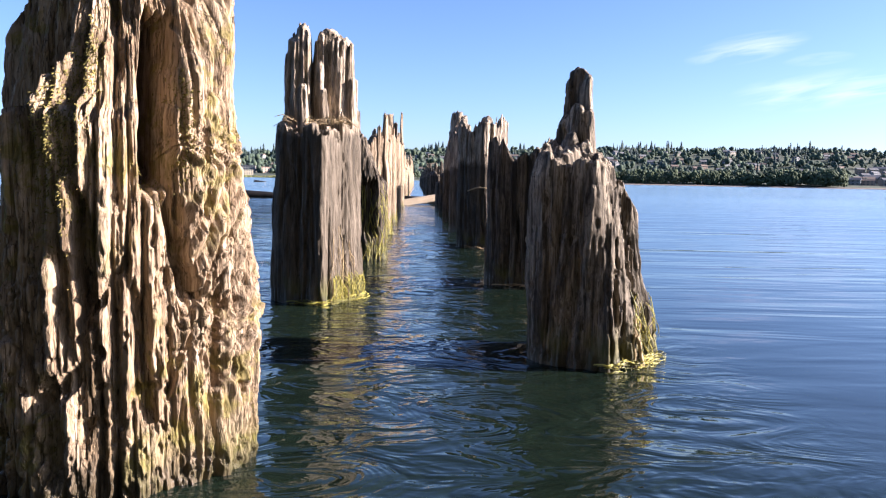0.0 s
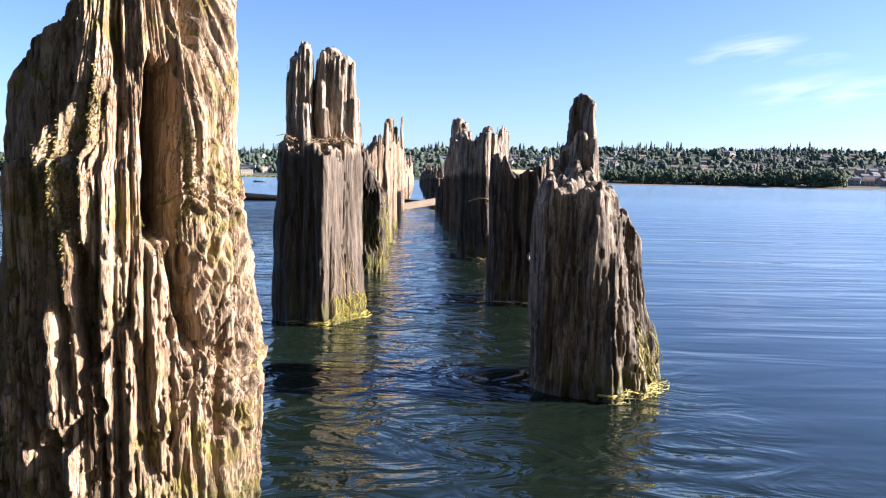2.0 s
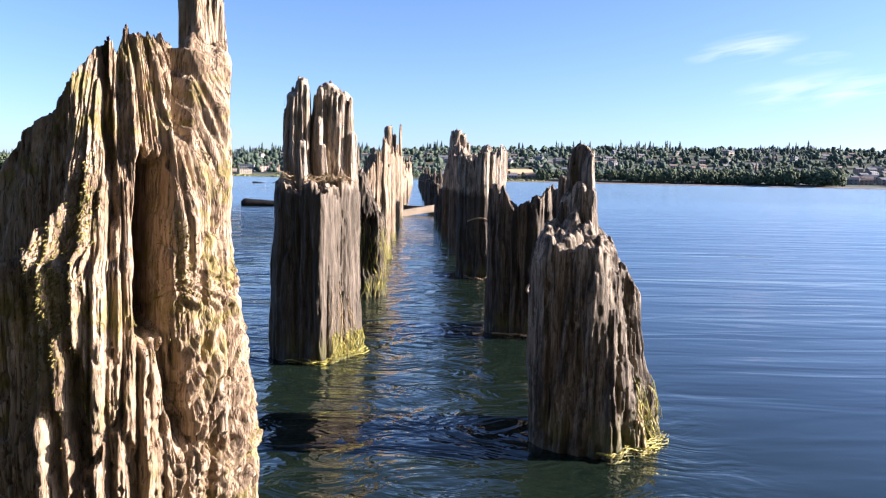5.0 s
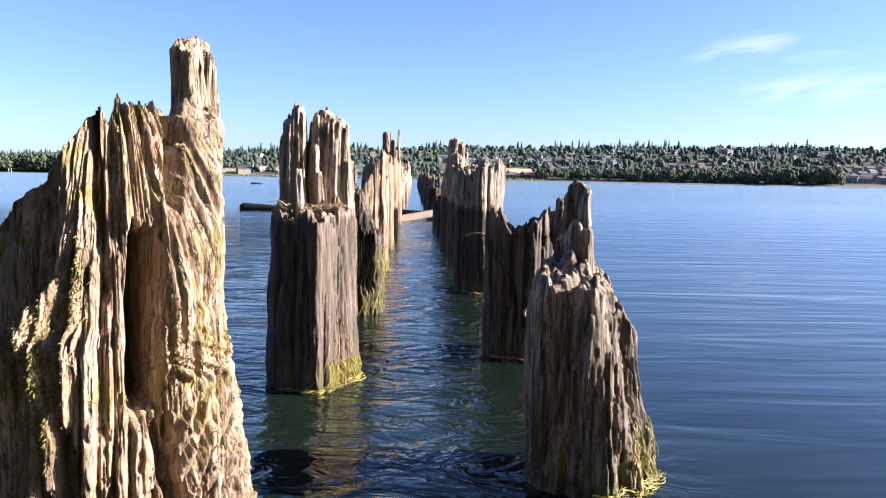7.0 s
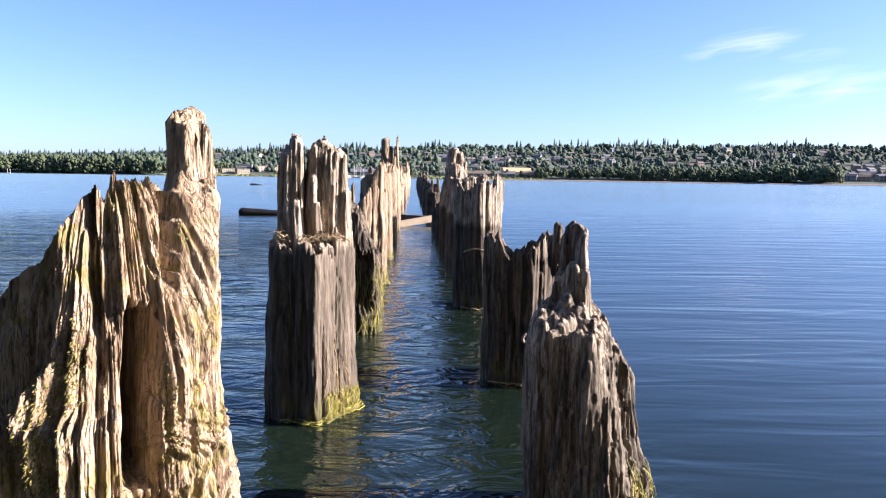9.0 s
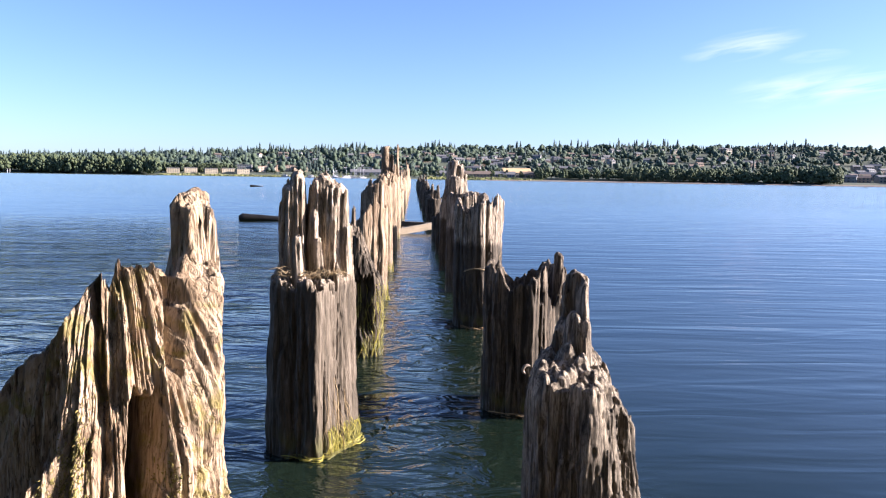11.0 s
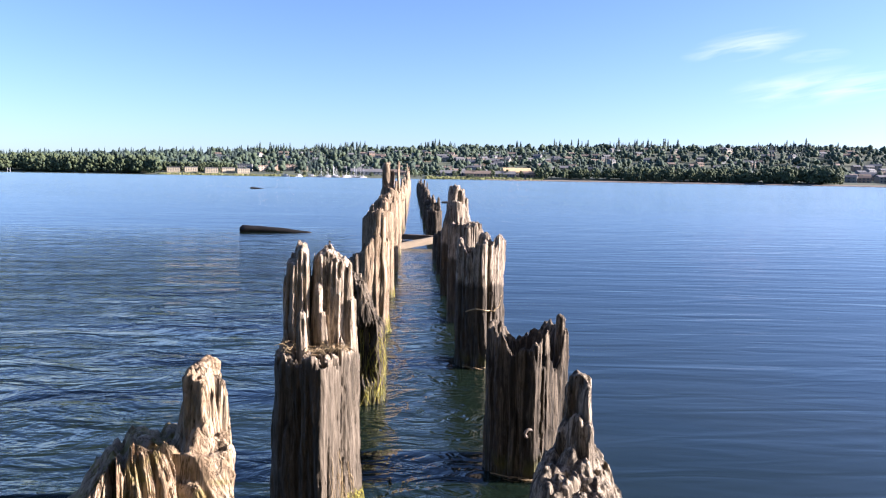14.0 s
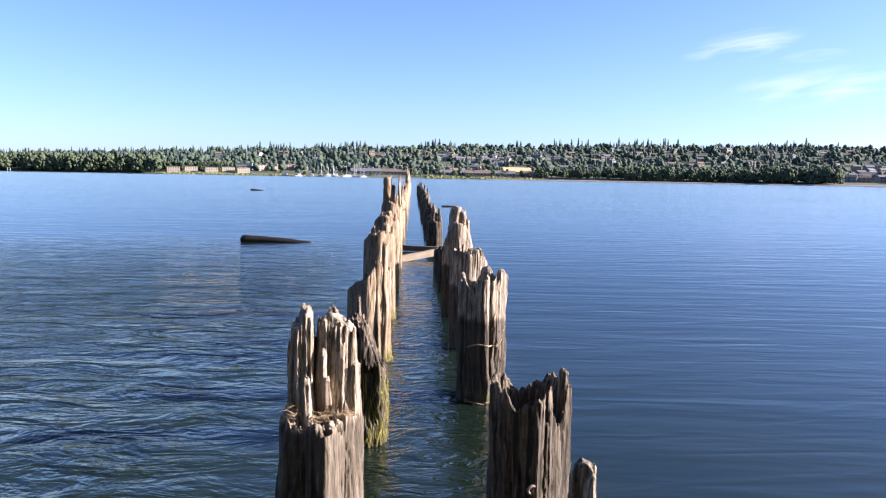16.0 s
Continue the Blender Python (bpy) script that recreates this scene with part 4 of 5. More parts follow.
def beam(a, b, w, h, mat, label):
    """A squared timber from a to b with worn edges."""
    a, b = Vector(a), Vector(b)
    bm = bmesh.new()
    bmesh.ops.create_cube(bm, size=1)
    bmesh.ops.scale(bm, vec=((b - a).length, w, h), verts=bm.verts)
    bmesh.ops.bevel(bm, geom=bm.edges[:], offset=0.008, segments=2, affect="EDGES")
    bmesh.ops.subdivide_edges(bm, edges=[e for e in bm.edges if e.calc_length() > 0.2], cuts=8)
    for v in bm.verts:
        v.co += 0.006 * Vector((0, noise.noise(v.co * 7), noise.noise(v.co * 7 + Vector((5, 5, 5)))))
    ob = new("timber_beam", bm_mesh("timber_beam", bm, mat))
    ob.matrix_world = Matrix.Translation((a + b) / 2) @ (b - a).to_track_quat("X", "Z").to_matrix().to_4x4()
    return tagged(ob, label, "beam", "cross timbers")


beam((-0.76, 12.60, 0.020), (-0.02, 12.96, 0.145), 0.10, 0.11, plank_mat, "sunlit squared timber laid across between the pile rows")
beam((-0.80, 14.35, 0.07), (-0.04, 14.30, 0.05), 0.12, 0.10, plank_shaded, "timber across between the pile rows, coloured dark for its shaded face")


def log(x, y, length, r, yaw, tilt, seed):
    n, sides = 26, 14
    t = np.linspace(0, 1, n)
    a = np.linspace(0, 2 * np.pi, sides, endpoint=False)
    rad = r * (1 - 0.55 * t) * np.where((t < 0.001) | (t > 0.999), 0.55, 1)
    T, A = np.meshgrid(t, a, indexing="ij")
    rr = rad[:, None] * (1 + 0.18 * perlin(np.cos(A) * 2 + seed, np.sin(A) * 2, T * 8))
    v = np.stack([(T - 0.5) * length, rr * np.cos(A), rr * np.sin(A) + r * 0.15 * np.sin(T * 4)], -1).reshape(-1, 3)
    i = np.arange(n - 1)[:, None] * sides + np.arange(sides)[None, :]
    j = np.arange(n - 1)[:, None] * sides + (np.arange(sides)[None, :] + 1) % sides
    f = np.stack([i, j, j + sides, i + sides], -1).reshape(-1, 4)
    h = np.arange(sides // 2 - 1)
    caps = [np.stack([o + h, o + h + 1, o + sides - 2 - h, o + sides - 1 - h], -1) for o in (0, (n - 1) * sides)]
    ob = new("driftwood_log", np_mesh("driftwood_log", v, np.concatenate([f, *caps]), log_mat))
    ob.matrix_world = pose(x, y, 0.02, 0, tilt, yaw)
    return tagged(ob, "dark waterlogged driftwood log lying in the river", "log")


log(-3.45, 15.85, 1.5, 0.095, 2, 2.5, 1)
log(-16.0, 66.0, 1.1, 0.12, 8, 3, 2)
log(0.45, 36.5, 0.75, 0.07, 5, -2, 3)


# ---- water ----
def spaced(lo, hi, step, far, grow):
    a = list(np.arange(lo, hi + 1e-6, step))
    d, p = step, hi
    while p < far:
        d *= grow
        p += d
        a.append(p)
    d, p = step, lo
    while p > -far:
        d *= grow
        p -= d
        a.insert(0, p)
    return np.array(a)


def water():
    xs = spaced(-1.7, 2.4, 0.027, 2600, 1.07)
    ys = spaced(0.7, 6.0, 0.025, 2600, 1.06)
    X, Y = np.meshgrid(xs, ys, indexing="ij")
    step = np.maximum(np.gradient(xs)[:, None], np.gradient(ys)[None, :])
    Z = np.zeros_like(X)
    left = sstep(X, 0.2, -1.2)
    mid = sstep(np.abs(X + 0.05 + 0.035 * Y), 0.75, 0.3)
    wx = X + 0.25 * perlin(X * 0.8, Y * 0.8, 3.3)
    wy = Y + 0.25 * perlin(X * 0.8, Y * 0.8, 7.7)
    calm = 0.62 + 0.38 * np.maximum(mid, left)
    for sx, sy, amp, rot, who in ((0.6, 1.5, 0.008, 0.12, calm), (1.3, 3.4, 0.0055, -0.10, calm), (2.2, 5.2, 0.0055, 0.25, 0.3 + 1.5 * mid + 1.5 * left), (4.4, 7.5, 0.0032, -0.5, 0.15 + 1.5 * mid + 1.6 * left), (8, 11, 0.0012, 0.6, 0.05 + 1.6 * mid + 1.4 * left)):
        c, s = math.cos(rot), math.sin(rot)
        fade = sstep(step * sy, 0.8, 0.25)
        Z += amp * who * fade * perlin((c * wx - s * wy) * sx, (s * wx + c * wy) * sy, sx * 1.7)
    # rings and eddies in the lee of the nearest piles
    for px, py, r, amp in ((-0.47, 1.125, 0.2, 0.0025), (-0.43, 2.6, 0.17, 0.0022), (0.365, 1.8, 0.16, 0.0024), (0.352, 3.08, 0.17, 0.002), (0.25, 4.83, 0.17, 0.002)):
        d = np.hypot(X - px, Y - py) - r
        Z += amp * np.sin(d * 46 + 3 * perlin(X * 2, Y * 2, 5)) * np.exp(-np.clip(d, 0, None) * 4.2) * sstep(step, 0.06, 0.03)
    n, m = X.shape
    v = np.stack([X, Y, Z], -1).reshape(-1, 3)
    i = (np.arange(n - 1)[:, None] * m + np.arange(m - 1)[None, :]).ravel()
    f = np.stack([i, i + m, i + m + 1, i + 1], -1)
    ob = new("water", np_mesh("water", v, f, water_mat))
    tagged(ob, "rippled blue-green river water reflecting the sky", "water", kind="structure")


water()


# ---- the far shore ----
def bearing(u, dist):
    """Plan place at the sideways slope u (x over y) and distance y."""
    return u * dist, dist


def shore_y(x):
    return 930 + 60 * np.sin(np.asarray(x) * 0.004 + 1.0) + 0.10 * np.asarray(x) * -1


def land_z(x, y):
    d = np.asarray(y) - shore_y(x)
    ridge = 60 + 9 * np.sin(np.asarray(x) * 0.0021 + 0.4) + np.clip(x, -900, 0) * 0.022
    rise = sstep(d, 60, 780)
    bench = 5 * sstep(d, 5, 60)
    return np.where(d < 0, -3 + 0.02 * np.maximum(d, -60), 0.3 + bench * 0.8 + rise * (ridge - 5)) + 2.0 * perlin(np.asarray(x) * 0.01, np.asarray(y) * 0.01, 0.5) * sstep(d, 30, 200)


def land():
    us = np.linspace(-2600, 2600, 261)
    ds = np.concatenate([np.linspace(-30, 60, 16), np.linspace(75, 900, 50), np.linspace(950, 1700, 10)])
    X, D = np.meshgrid(us, ds, indexing="ij")
    Y = shore_y(X) + D
    v = np.stack([X, Y, land_z(X, Y)], -1).reshape(-1, 3)
    n, m = X.shape
    i = (np.arange(n - 1)[:, None] * m + np.arange(m - 1)[None, :]).ravel()
    ob = new("ground", np_mesh("ground", v, np.stack([i, i + m, i + m + 1, i + 1], -1), land_mat))
    tagged(ob, "green hillside rising from the far river bank", "hillside", kind="structure")
    # the sandy strip
    us = np.linspace(60, 1100, 100)
    ds = np.linspace(-5, 13, 8)
    X, D = np.meshgrid(us, ds, indexing="ij")
    Y = shore_y(X) + D
    v = np.stack([X, Y, np.maximum(land_z(X, Y), -1) + 0.5 + 0.03 * D], -1).reshape(-1, 3)
    n, m = X.shape
    i = (np.arange(n - 1)[:, None] * m + np.arange(m - 1)[None, :]).ravel()
    ob = new("beach", np_mesh("beach", v, np.stack([i, i + m, i + m + 1, i + 1], -1), sand_mat))
    tagged(ob, "brown sandy beach at the foot of the wooded bank", "beach", kind="structure")


land()

ICO_V, ICO_F = None, None


def ico():
    bm = bmesh.new()
    bmesh.ops.create_icosphere(bm, subdivisions=1, radius=1)
    v = np.array([p.co[:] for p in bm.verts])
    f = np.array([[p.index for p in q.verts] for q in bm.faces])
    bm.free()
    return v, f


ICO_V, ICO_F = ico()
nrg = np.random.RandomState(5)


def crown_broad(h, w, lo=4, hi=7, r0=0.19, r1=0.33):
    """Clumps of leaves round a rough dome: verts and faces."""
    vs, fs, b = [], [], 0
    for k in range(nrg.randint(lo, hi)):
        t = nrg.uniform(0.25, 0.95)
        spread = w * 0.5 * math.sin(math.pi * min(1, t * 0.85 + 0.12)) * nrg.uniform(0.3, 0.8)
        a = nrg.uniform(0, 2 * math.pi)
        r = w * nrg.uniform(r0, r1)
        v = ICO_V * (1 + 0.35 * nrg.uniform(-1, 1, (len(ICO_V), 1))) * np.array([r, r, r * nrg.uniform(0.8, 1.3)])
        vs.append(v + np.array([spread * math.cos(a), spread * math.sin(a), h * t - r * 0.3]))
        fs.append(ICO_F + b)
        b += len(ICO_V)
    return np.concatenate(vs), np.concatenate(fs)


def crown_tuft(h, w):
    return crown_broad(h, w, 3, 5, 0.25, 0.4)


def crown_leafy(h, w):
    return crown_broad(h, w, 30, 40, 0.065, 0.13)


def crown_conifer(h, w):
    """Ragged whorls of boughs, narrowing upwards."""
    vs, fs, b = [], [], 0
    tiers = 6
    for k in range(tiers):
        t0 = 0.12 + 0.88 * k / tiers
        t1 = min(1.0, t0 + 0.30)
        n = 8
        a = np.linspace(0, 2 * np.pi, n, endpoint=False) + nrg.uniform(0, 1)
        r = w * 0.5 * (1.02 - t0) ** 0.9 * nrg.uniform(0.55, 1.15, n)
        ring = np.stack([r * np.cos(a), r * np.sin(a), h * (t0 + nrg.uniform(-0.03, 0.03, n))], -1)
        v = np.concatenate([ring, [[nrg.uniform(-0.1, 0.1) * w * 0.2, 0, h * t1]]])
        i = np.arange(n)
        fs.append(np.stack([i, (i + 1) % n, np.full(n, n)], -1) + b)
        vs.append(v)
        b += n + 1
    return np.concatenate(vs), np.concatenate(fs)


def woods(name, spots, maker, mat, label, variants=14):
    """Many trees in one mesh: spots of x, y, z, height, width."""
    forms = [maker(1.0, 1.0) for _ in range(variants)]
    vs, fs, b = [], [], 0
    for x, y, z, h, w in spots:
        v, f = forms[nrg.randint(variants)]
        a = nrg.uniform(0, 6.28)
        c, s = math.cos(a), math.sin(a)
        vs.append(np.stack([x + w * (c * v[:, 0] - s * v[:, 1]), y + w * (s * v[:, 0] + c * v[:, 1]), z + h * v[:, 2]], -1))
        fs.append(f + b)
        b += len(v)
    ob = new(name, np_mesh(name, np.concatenate(vs), np.concatenate(fs), mat))
    tagged(ob, label, "trees", kind="stuff")


def scatter(n, u0, u1, d0, d1, h0, h1, w0, w1, keep=None):
    out = []
    while len(out) < n:
        u, d = nrg.uniform(u0, u1), nrg.uniform(d0, d1)
        if keep and not keep(u, d):
            continue
        h = nrg.uniform(h0, h1)
        out.append((u * (950 + d), d, 0, h, h * nrg.uniform(w0, w1)))
    out = np.array(out)
    out[:, 1] += shore_y(out[:, 0])
    out[:, 2] = land_z(out[:, 0], out[:, 1]) - 0.5
    return out.tolist()


def open_town(u, d):
    """Fewer trees where houses stand."""
    if -0.34 < u < -0.17 and d < 230:
        return nrg.rand() < 0.25
    if 0.02 < u < 0.13 and 60 < d < 330:
        return nrg.rand() < 0.45
    if u > 0.50 and d < 330:
        return nrg.rand() < 0.35
    return nrg.rand() < 0.9


def clumps(n, u0, u1):
    """Taller stands of conifers on the skyline."""
    return scatter(n, u0, u1, 690, 800, 20, 31, 0.32, 0.45)


def stands(u, d):
    """Conifers keep together in loose stands."""
    return float(perlin(u * 16 + 3.1, d * 0.006, 0.4)) > 0.04 + 0.16 * nrg.rand()


woods("conifer_trees", scatter(330, -0.68, 0.68, 640, 840, 10, 21, 0.40, 0.62, stands) + scatter(300, -0.68, 0.68, 120, 640, 11, 22, 0.28, 0.45, lambda u, d: stands(u, d) and open_town(u, d)) + scatter(160, -0.66, -0.16, 420, 760, 14, 24, 0.3, 0.5)
      + clumps(12, -0.24, -0.19) + clumps(26, -0.165, -0.10) + clumps(18, -0.03, 0.02) + clumps(30, 0.10, 0.32) + clumps(10, 0.42, 0.55), crown_conifer, conifer_mat, "dark green conifers along the far ridge")
woods("broadleaf_trees", scatter(1500, -0.68, 0.68, 80, 800, 6, 11, 0.9, 1.4, open_town) + scatter(1100, -0.68, 0.68, 90, 800, 10, 17, 0.8, 1.2, open_town) + scatter(520, -0.68, 0.68, 700, 860, 8, 16, 0.8, 1.3), crown_broad, leaf_mat, "leafy green trees covering the far hillside")
woods("riverbank_trees", scatter(260, -0.66, -0.37, 8, 60, 14, 24, 0.6, 0.95) + scatter(110, -0.37, -0.27, 70, 110, 10, 15, 0.6, 0.9) + scatter(120, 0.13, 0.27, 30, 90, 9, 17, 0.6, 0.9) + scatter(150, 0.25, 0.43, 18, 60, 11, 19, 0.7, 1.0) + scatter(80, 0.42, 0.50, 14, 50, 16, 22, 0.7, 1.0) + scatter(40, -0.05, 0.14, 40, 130, 6, 14, 0.7, 1.0) + scatter(50, -0.22, 0.14, 26, 56, 3, 6, 0.8, 1.3), crown_leafy, poplar_mat, "cottonwoods crowding the far river bank")

# low grass on the flat bank
tufts = []
for u0, u1, d0, d1, n in ((-0.37, -0.10, 2, 26, 700), (-0.02, 0.14, 4, 40, 700)):
    tufts += scatter(n, u0, u1, d0, d1, 1.0, 2.4, 1.4, 2.6)
woods("bank_grass", tufts, crown_tuft, grass_mat, "yellow-green grass and reeds on the low bank", 6)


# ---- buildings ----
def box(w, d, h, z=0.0):
    bm = bmesh.new()
    bmesh.ops.create_cube(bm, size=1)
    for v in bm.verts:
        v.co = Vector((v.co.x * w, v.co.y * d, (v.co.z + 0.5) * h + z))
    return bm


def gable(w, d, rise, z, over=0.5):
    """A pitched roof with its ridge along x and an overhang."""
    bm = bmesh.new()
    x, y = w / 2 + over, d / 2 + over
    lo = [bm.verts.new(p) for p in ((-x, -y, z - 0.25), (x, -y, z - 0.25), (x, y, z - 0.25), (-x, y, z - 0.25))]
    hi = [bm.verts.new(p) for p in ((-x, 0, z + rise), (x, 0, z + rise))]
    for q in ((lo[0], lo[1], hi[1], hi[0]), (lo[2], lo[3], hi[0], hi[1]), (lo[1], lo[2], hi[1]), (lo[3], lo[0], hi[0]), (lo[3], lo[2], lo[1], lo[0])):
        bm.faces.new(q)
    return bm


WALLS = [plain("white_siding", (0.20, 0.20, 0.19), (0.28, 0.275, 0.26), 0.5, 0.7), plain("beige_siding", (0.22, 0.19, 0.145), (0.30, 0.26, 0.20), 0.5, 0.7),
         plain("grey_siding", (0.13, 0.14, 0.15), (0.19, 0.20, 0.21), 0.5, 0.7), plain("brown_siding", (0.20, 0.14, 0.10), (0.30, 0.22, 0.16), 0.5, 0.7)]
APART = plain("cream_render", (0.30, 0.255, 0.175), (0.38, 0.33, 0.24), 0.4, 0.8)
TERRA = plain("terracotta_render", (0.42, 0.31, 0.23), (0.54, 0.42, 0.32), 0.4, 0.8)
ROOFS = [plain("grey_shingle", (0.10, 0.10, 0.105), (0.15, 0.15, 0.155), 0.8, 0.9), plain("brown_shingle", (0.12, 0.09, 0.07), (0.2, 0.155, 0.12), 0.8, 0.9), plain("pale_roof", (0.11, 0.112, 0.115), (0.16, 0.16, 0.165), 0.8, 0.8)]
TAN_ROOF = plain("tan_roof", (0.42, 0.29, 0.14), (0.56, 0.41, 0.22), 0.6, 0.8)
PANE = plain("window_glass", (0.03, 0.04, 0.05), (0.07, 0.085, 0.10), 2.0, 0.12)
pane_mesh = bm_mesh("window", box(1, 0.12, 1), PANE)
brng = random.Random(3)


def building(name, u, d, w, dep, h, wall, roof, label, category, pitched=True, floors=2, bays=3, yaw=None, group=""):
    y0 = 950 + d
    x = u * y0
    y = float(shore_y(x)) + d
    z = float(land_z(x, y)) - 1.5
    ob = new(name, None)
    ob.location = (x, y, z)
    ob.rotation_euler = (0, 0, radians(brng.uniform(-35, 35) if yaw is None else yaw))
    tagged(ob, label, category, group)
    part("wall", bm_mesh("wall", box(w, dep, h + 1.5), wall), ob)
    if pitched:
        part("roof", bm_mesh("roof", gable(w, dep, dep * 0.28, h + 1.5), roof), ob)
    else:
        part("roof", bm_mesh("roof", box(w + 0.8, dep + 0.8, 0.6, h + 1.5), roof), ob)
    fh = h / floors
    for f in range(floors):
        for b in range(bays):
            win = part("window", pane_mesh, ob)
            win.location = ((b + 0.5) / bays * w * 0.92 - w * 0.46, -dep / 2, 1.5 + f * fh + fh * 0.28)
            win.scale = (w / bays * 0.42, 1, fh * 0.48)
    return ob


for k, px in enumerate((-0.350, -0.328, -0.302, -0.281, -0.262)):
    building("apartment_block", px, 46 + 10 * (k % 2), 16, 11, 6.0, APART, ROOFS[0], "cream three-storey apartment block by the river", "apartment block", False, 3, 5, brng.uniform(18, 34), "riverside apartments")
for k, (px, w, h) in enumerate(((-0.292, 20, 9), (-0.258, 22, 10), (-0.232, 30, 8), (-0.206, 26, 9), (-0.186, 20, 7))):
    building("apartment_block", px, 175 + 10 * (k % 2), w, 14, h, (APART, WALLS[0], TERRA, TERRA, APART)[k], ROOFS[2 if k < 2 else 1], "flat-roofed apartment block on the slope" if k < 2 else "terracotta apartment block on the slope", "apartment block", False, 3, 6, brng.uniform(10, 34), "hillside apartments")
for k, (u, w, d) in enumerate(((-0.10, 42, 62), (-0.06, 36, 70), (0.015, 40, 80), (0.052, 36, 64), (0.088, 30, 74), (0.125, 26, 70))):
    building("low_building", u, d, w, 14, 4.5, WALLS[2 + k % 2], ROOFS[k % 2], "long low grey building behind the bank", "building", True, 1, 7, brng.uniform(-8, 8), "waterfront buildings")
building("market_hall", 0.104, 92, 40, 22, 7, WALLS[1], TAN_ROOF, "large tan-roofed hall near the bank", "building", True, 2, 8, 10)

for u0, u1, d0, d1, n in ((-0.17, 0.02, 160, 560, 34), (0.0, 0.14, 130, 520, 40), (0.14, 0.50, 230, 640, 62), (0.50, 0.61, 55, 330, 64), (-0.34, -0.16, 260, 620, 18), (0.3, 0.45, 150, 230, 8)):
    for _ in range(n):
        wall, roof = brng.choice(WALLS), brng.choice(ROOFS)
        tone = {WALLS[0]: "white", WALLS[1]: "beige", WALLS[2]: "grey", WALLS[3]: "brown"}[wall]
        building("house", brng.uniform(u0, u1), brng.uniform(d0, d1), brng.uniform(10, 19), brng.uniform(8, 11), brng.uniform(5, 8), wall, roof, f"{tone} pitched-roof house among trees on the hillside", "house", True, 2, 3, None, "hillside houses")


# ---- marina ----
HULL = plain("white_gelcoat", (0.36, 0.36, 0.36), (0.46, 0.46, 0.46), 1.5, 0.3)
MAST = plain("mast_alloy", (0.6, 0.6, 0.6), (0.75, 0.75, 0.75), 1.5, 0.35, 0.3)


def boat(u, y, length, sail):
    x = u * y
    ob = new("sailboat" if sail else "motorboat", None)
    ob.matrix_world = pose(x, y, 0, 0, 0, brng.uniform(-30, 30))
    tagged(ob, "white sailing boat with a bare mast at its berth" if sail else "white motor boat with a low cabin at its berth", "boat", "moored boats")
    bm = box(length, length * 0.3, 1.5, -0.3)
    for v in bm.verts:
        if v.co.x > 0:
            v.co.y *= 0.15
            v.co.z += 0.4 if v.co.z > 0.5 else 0
        if v.co.z < 0:
            v.co.y *= 0.6
    part("hull", bm_mesh("hull", bm, HULL), ob)
    bm = box(length * 0.4, length * 0.2, 0.9 if sail else 2.0, 1.2)
    bmesh.ops.bevel(bm, geom=bm.edges[:], offset=0.15, segments=1, affect="EDGES")
    part("cabin", bm_mesh("cabin", bm, HULL), ob)
    if sail:
        bm = bmesh.new()
        bmesh.ops.create_cone(bm, segments=6, radius1=0.16, radius2=0.10, depth=length * 1.35, matrix=Matrix.Translation((length * 0.08, 0, length * 0.68 + 1)), cap_ends=True)
        part("mast", bm_mesh("mast", bm, MAST), ob)
        part("boom", bm_mesh("boom", box(length * 0.42, 0.3, 0.3, 2.6), MAST), ob)


for k in range(30):
    u = brng.uniform(-0.205, -0.165) if k < 6 else brng.uniform(-0.165, -0.098)
    boat(u, float(shore_y(u * 930)) - brng.uniform(6, 40), brng.uniform(8, 12), k >= 6 and k % 3 != 0)


def marker(u, y, h):
    bm = bmesh.new()
    bmesh.ops.create_cone(bm, segments=10, radius1=0.35, radius2=0.3, depth=h + 3, matrix=Matrix.Translation((0, 0, h / 2 - 1.5)), cap_ends=True)
    ob = new("marker_post", bm_mesh("marker_post", bm, HULL))
    ob.location = (u * y, y, 0)
    tagged(ob, "pale channel marker post standing off the far bank", "post", "marker posts")


marker(-0.5715, 900, 5)
marker(-0.5680, 905, 5)


# ---- an unseen bank, added behind the camera to block sky fill ----
def sky_block_bank():
    xs = np.linspace(-90, 90, 181)
    ds = np.concatenate([np.linspace(0, 9, 37), np.linspace(12, 300, 10)])
    X, D = np.meshgrid(xs, ds, indexing="ij")
    Y = -2.6 - D - 0.8 * perlin(X * 0.2, D * 0.0, 1.5) - 0.004 * X * X
    Z = -0.5 + 19.0 * sstep(D, -0.5, 9.0) + 0.5 * perlin(X * 0.8, D * 0.8, 0.3) + 0.25 * perlin(X * 2.2, D * 2.2, 2.3)
    n, m = X.shape
    i = (np.arange(n - 1)[:, None] * m + np.arange(m - 1)[None, :]).ravel()
    v = np.stack([X, Y, Z], -1).reshape(-1, 3)
    ob = new("sky_block_bank", np_mesh("sky_block_bank", v, np.stack([i + 1, i + m + 1, i + m, i], -1), sky_block_mat))
    tagged(ob, "unseen dark bank added behind the camera to block sky light", "river bank", kind="structure")


sky_block_mat = plain("sky_block_earth", (0.025, 0.028, 0.014), (0.065, 0.062, 0.034), 1.2, 0.95, relief=0.03)
sky_block_bank()


# ---- weed, moss and roots on the near posts ----
drng = random.Random(21)


arng = np.random.RandomState(22)


def surface(shape, ths, zs, out):
    r = shape.wall(ths, zs) + out
    return np.stack([r * np.cos(ths), r * np.sin(ths), zs], -1)


def stuff_part(name, me, post, label):
    tagged(part(name, me, post, label), kind="stuff")


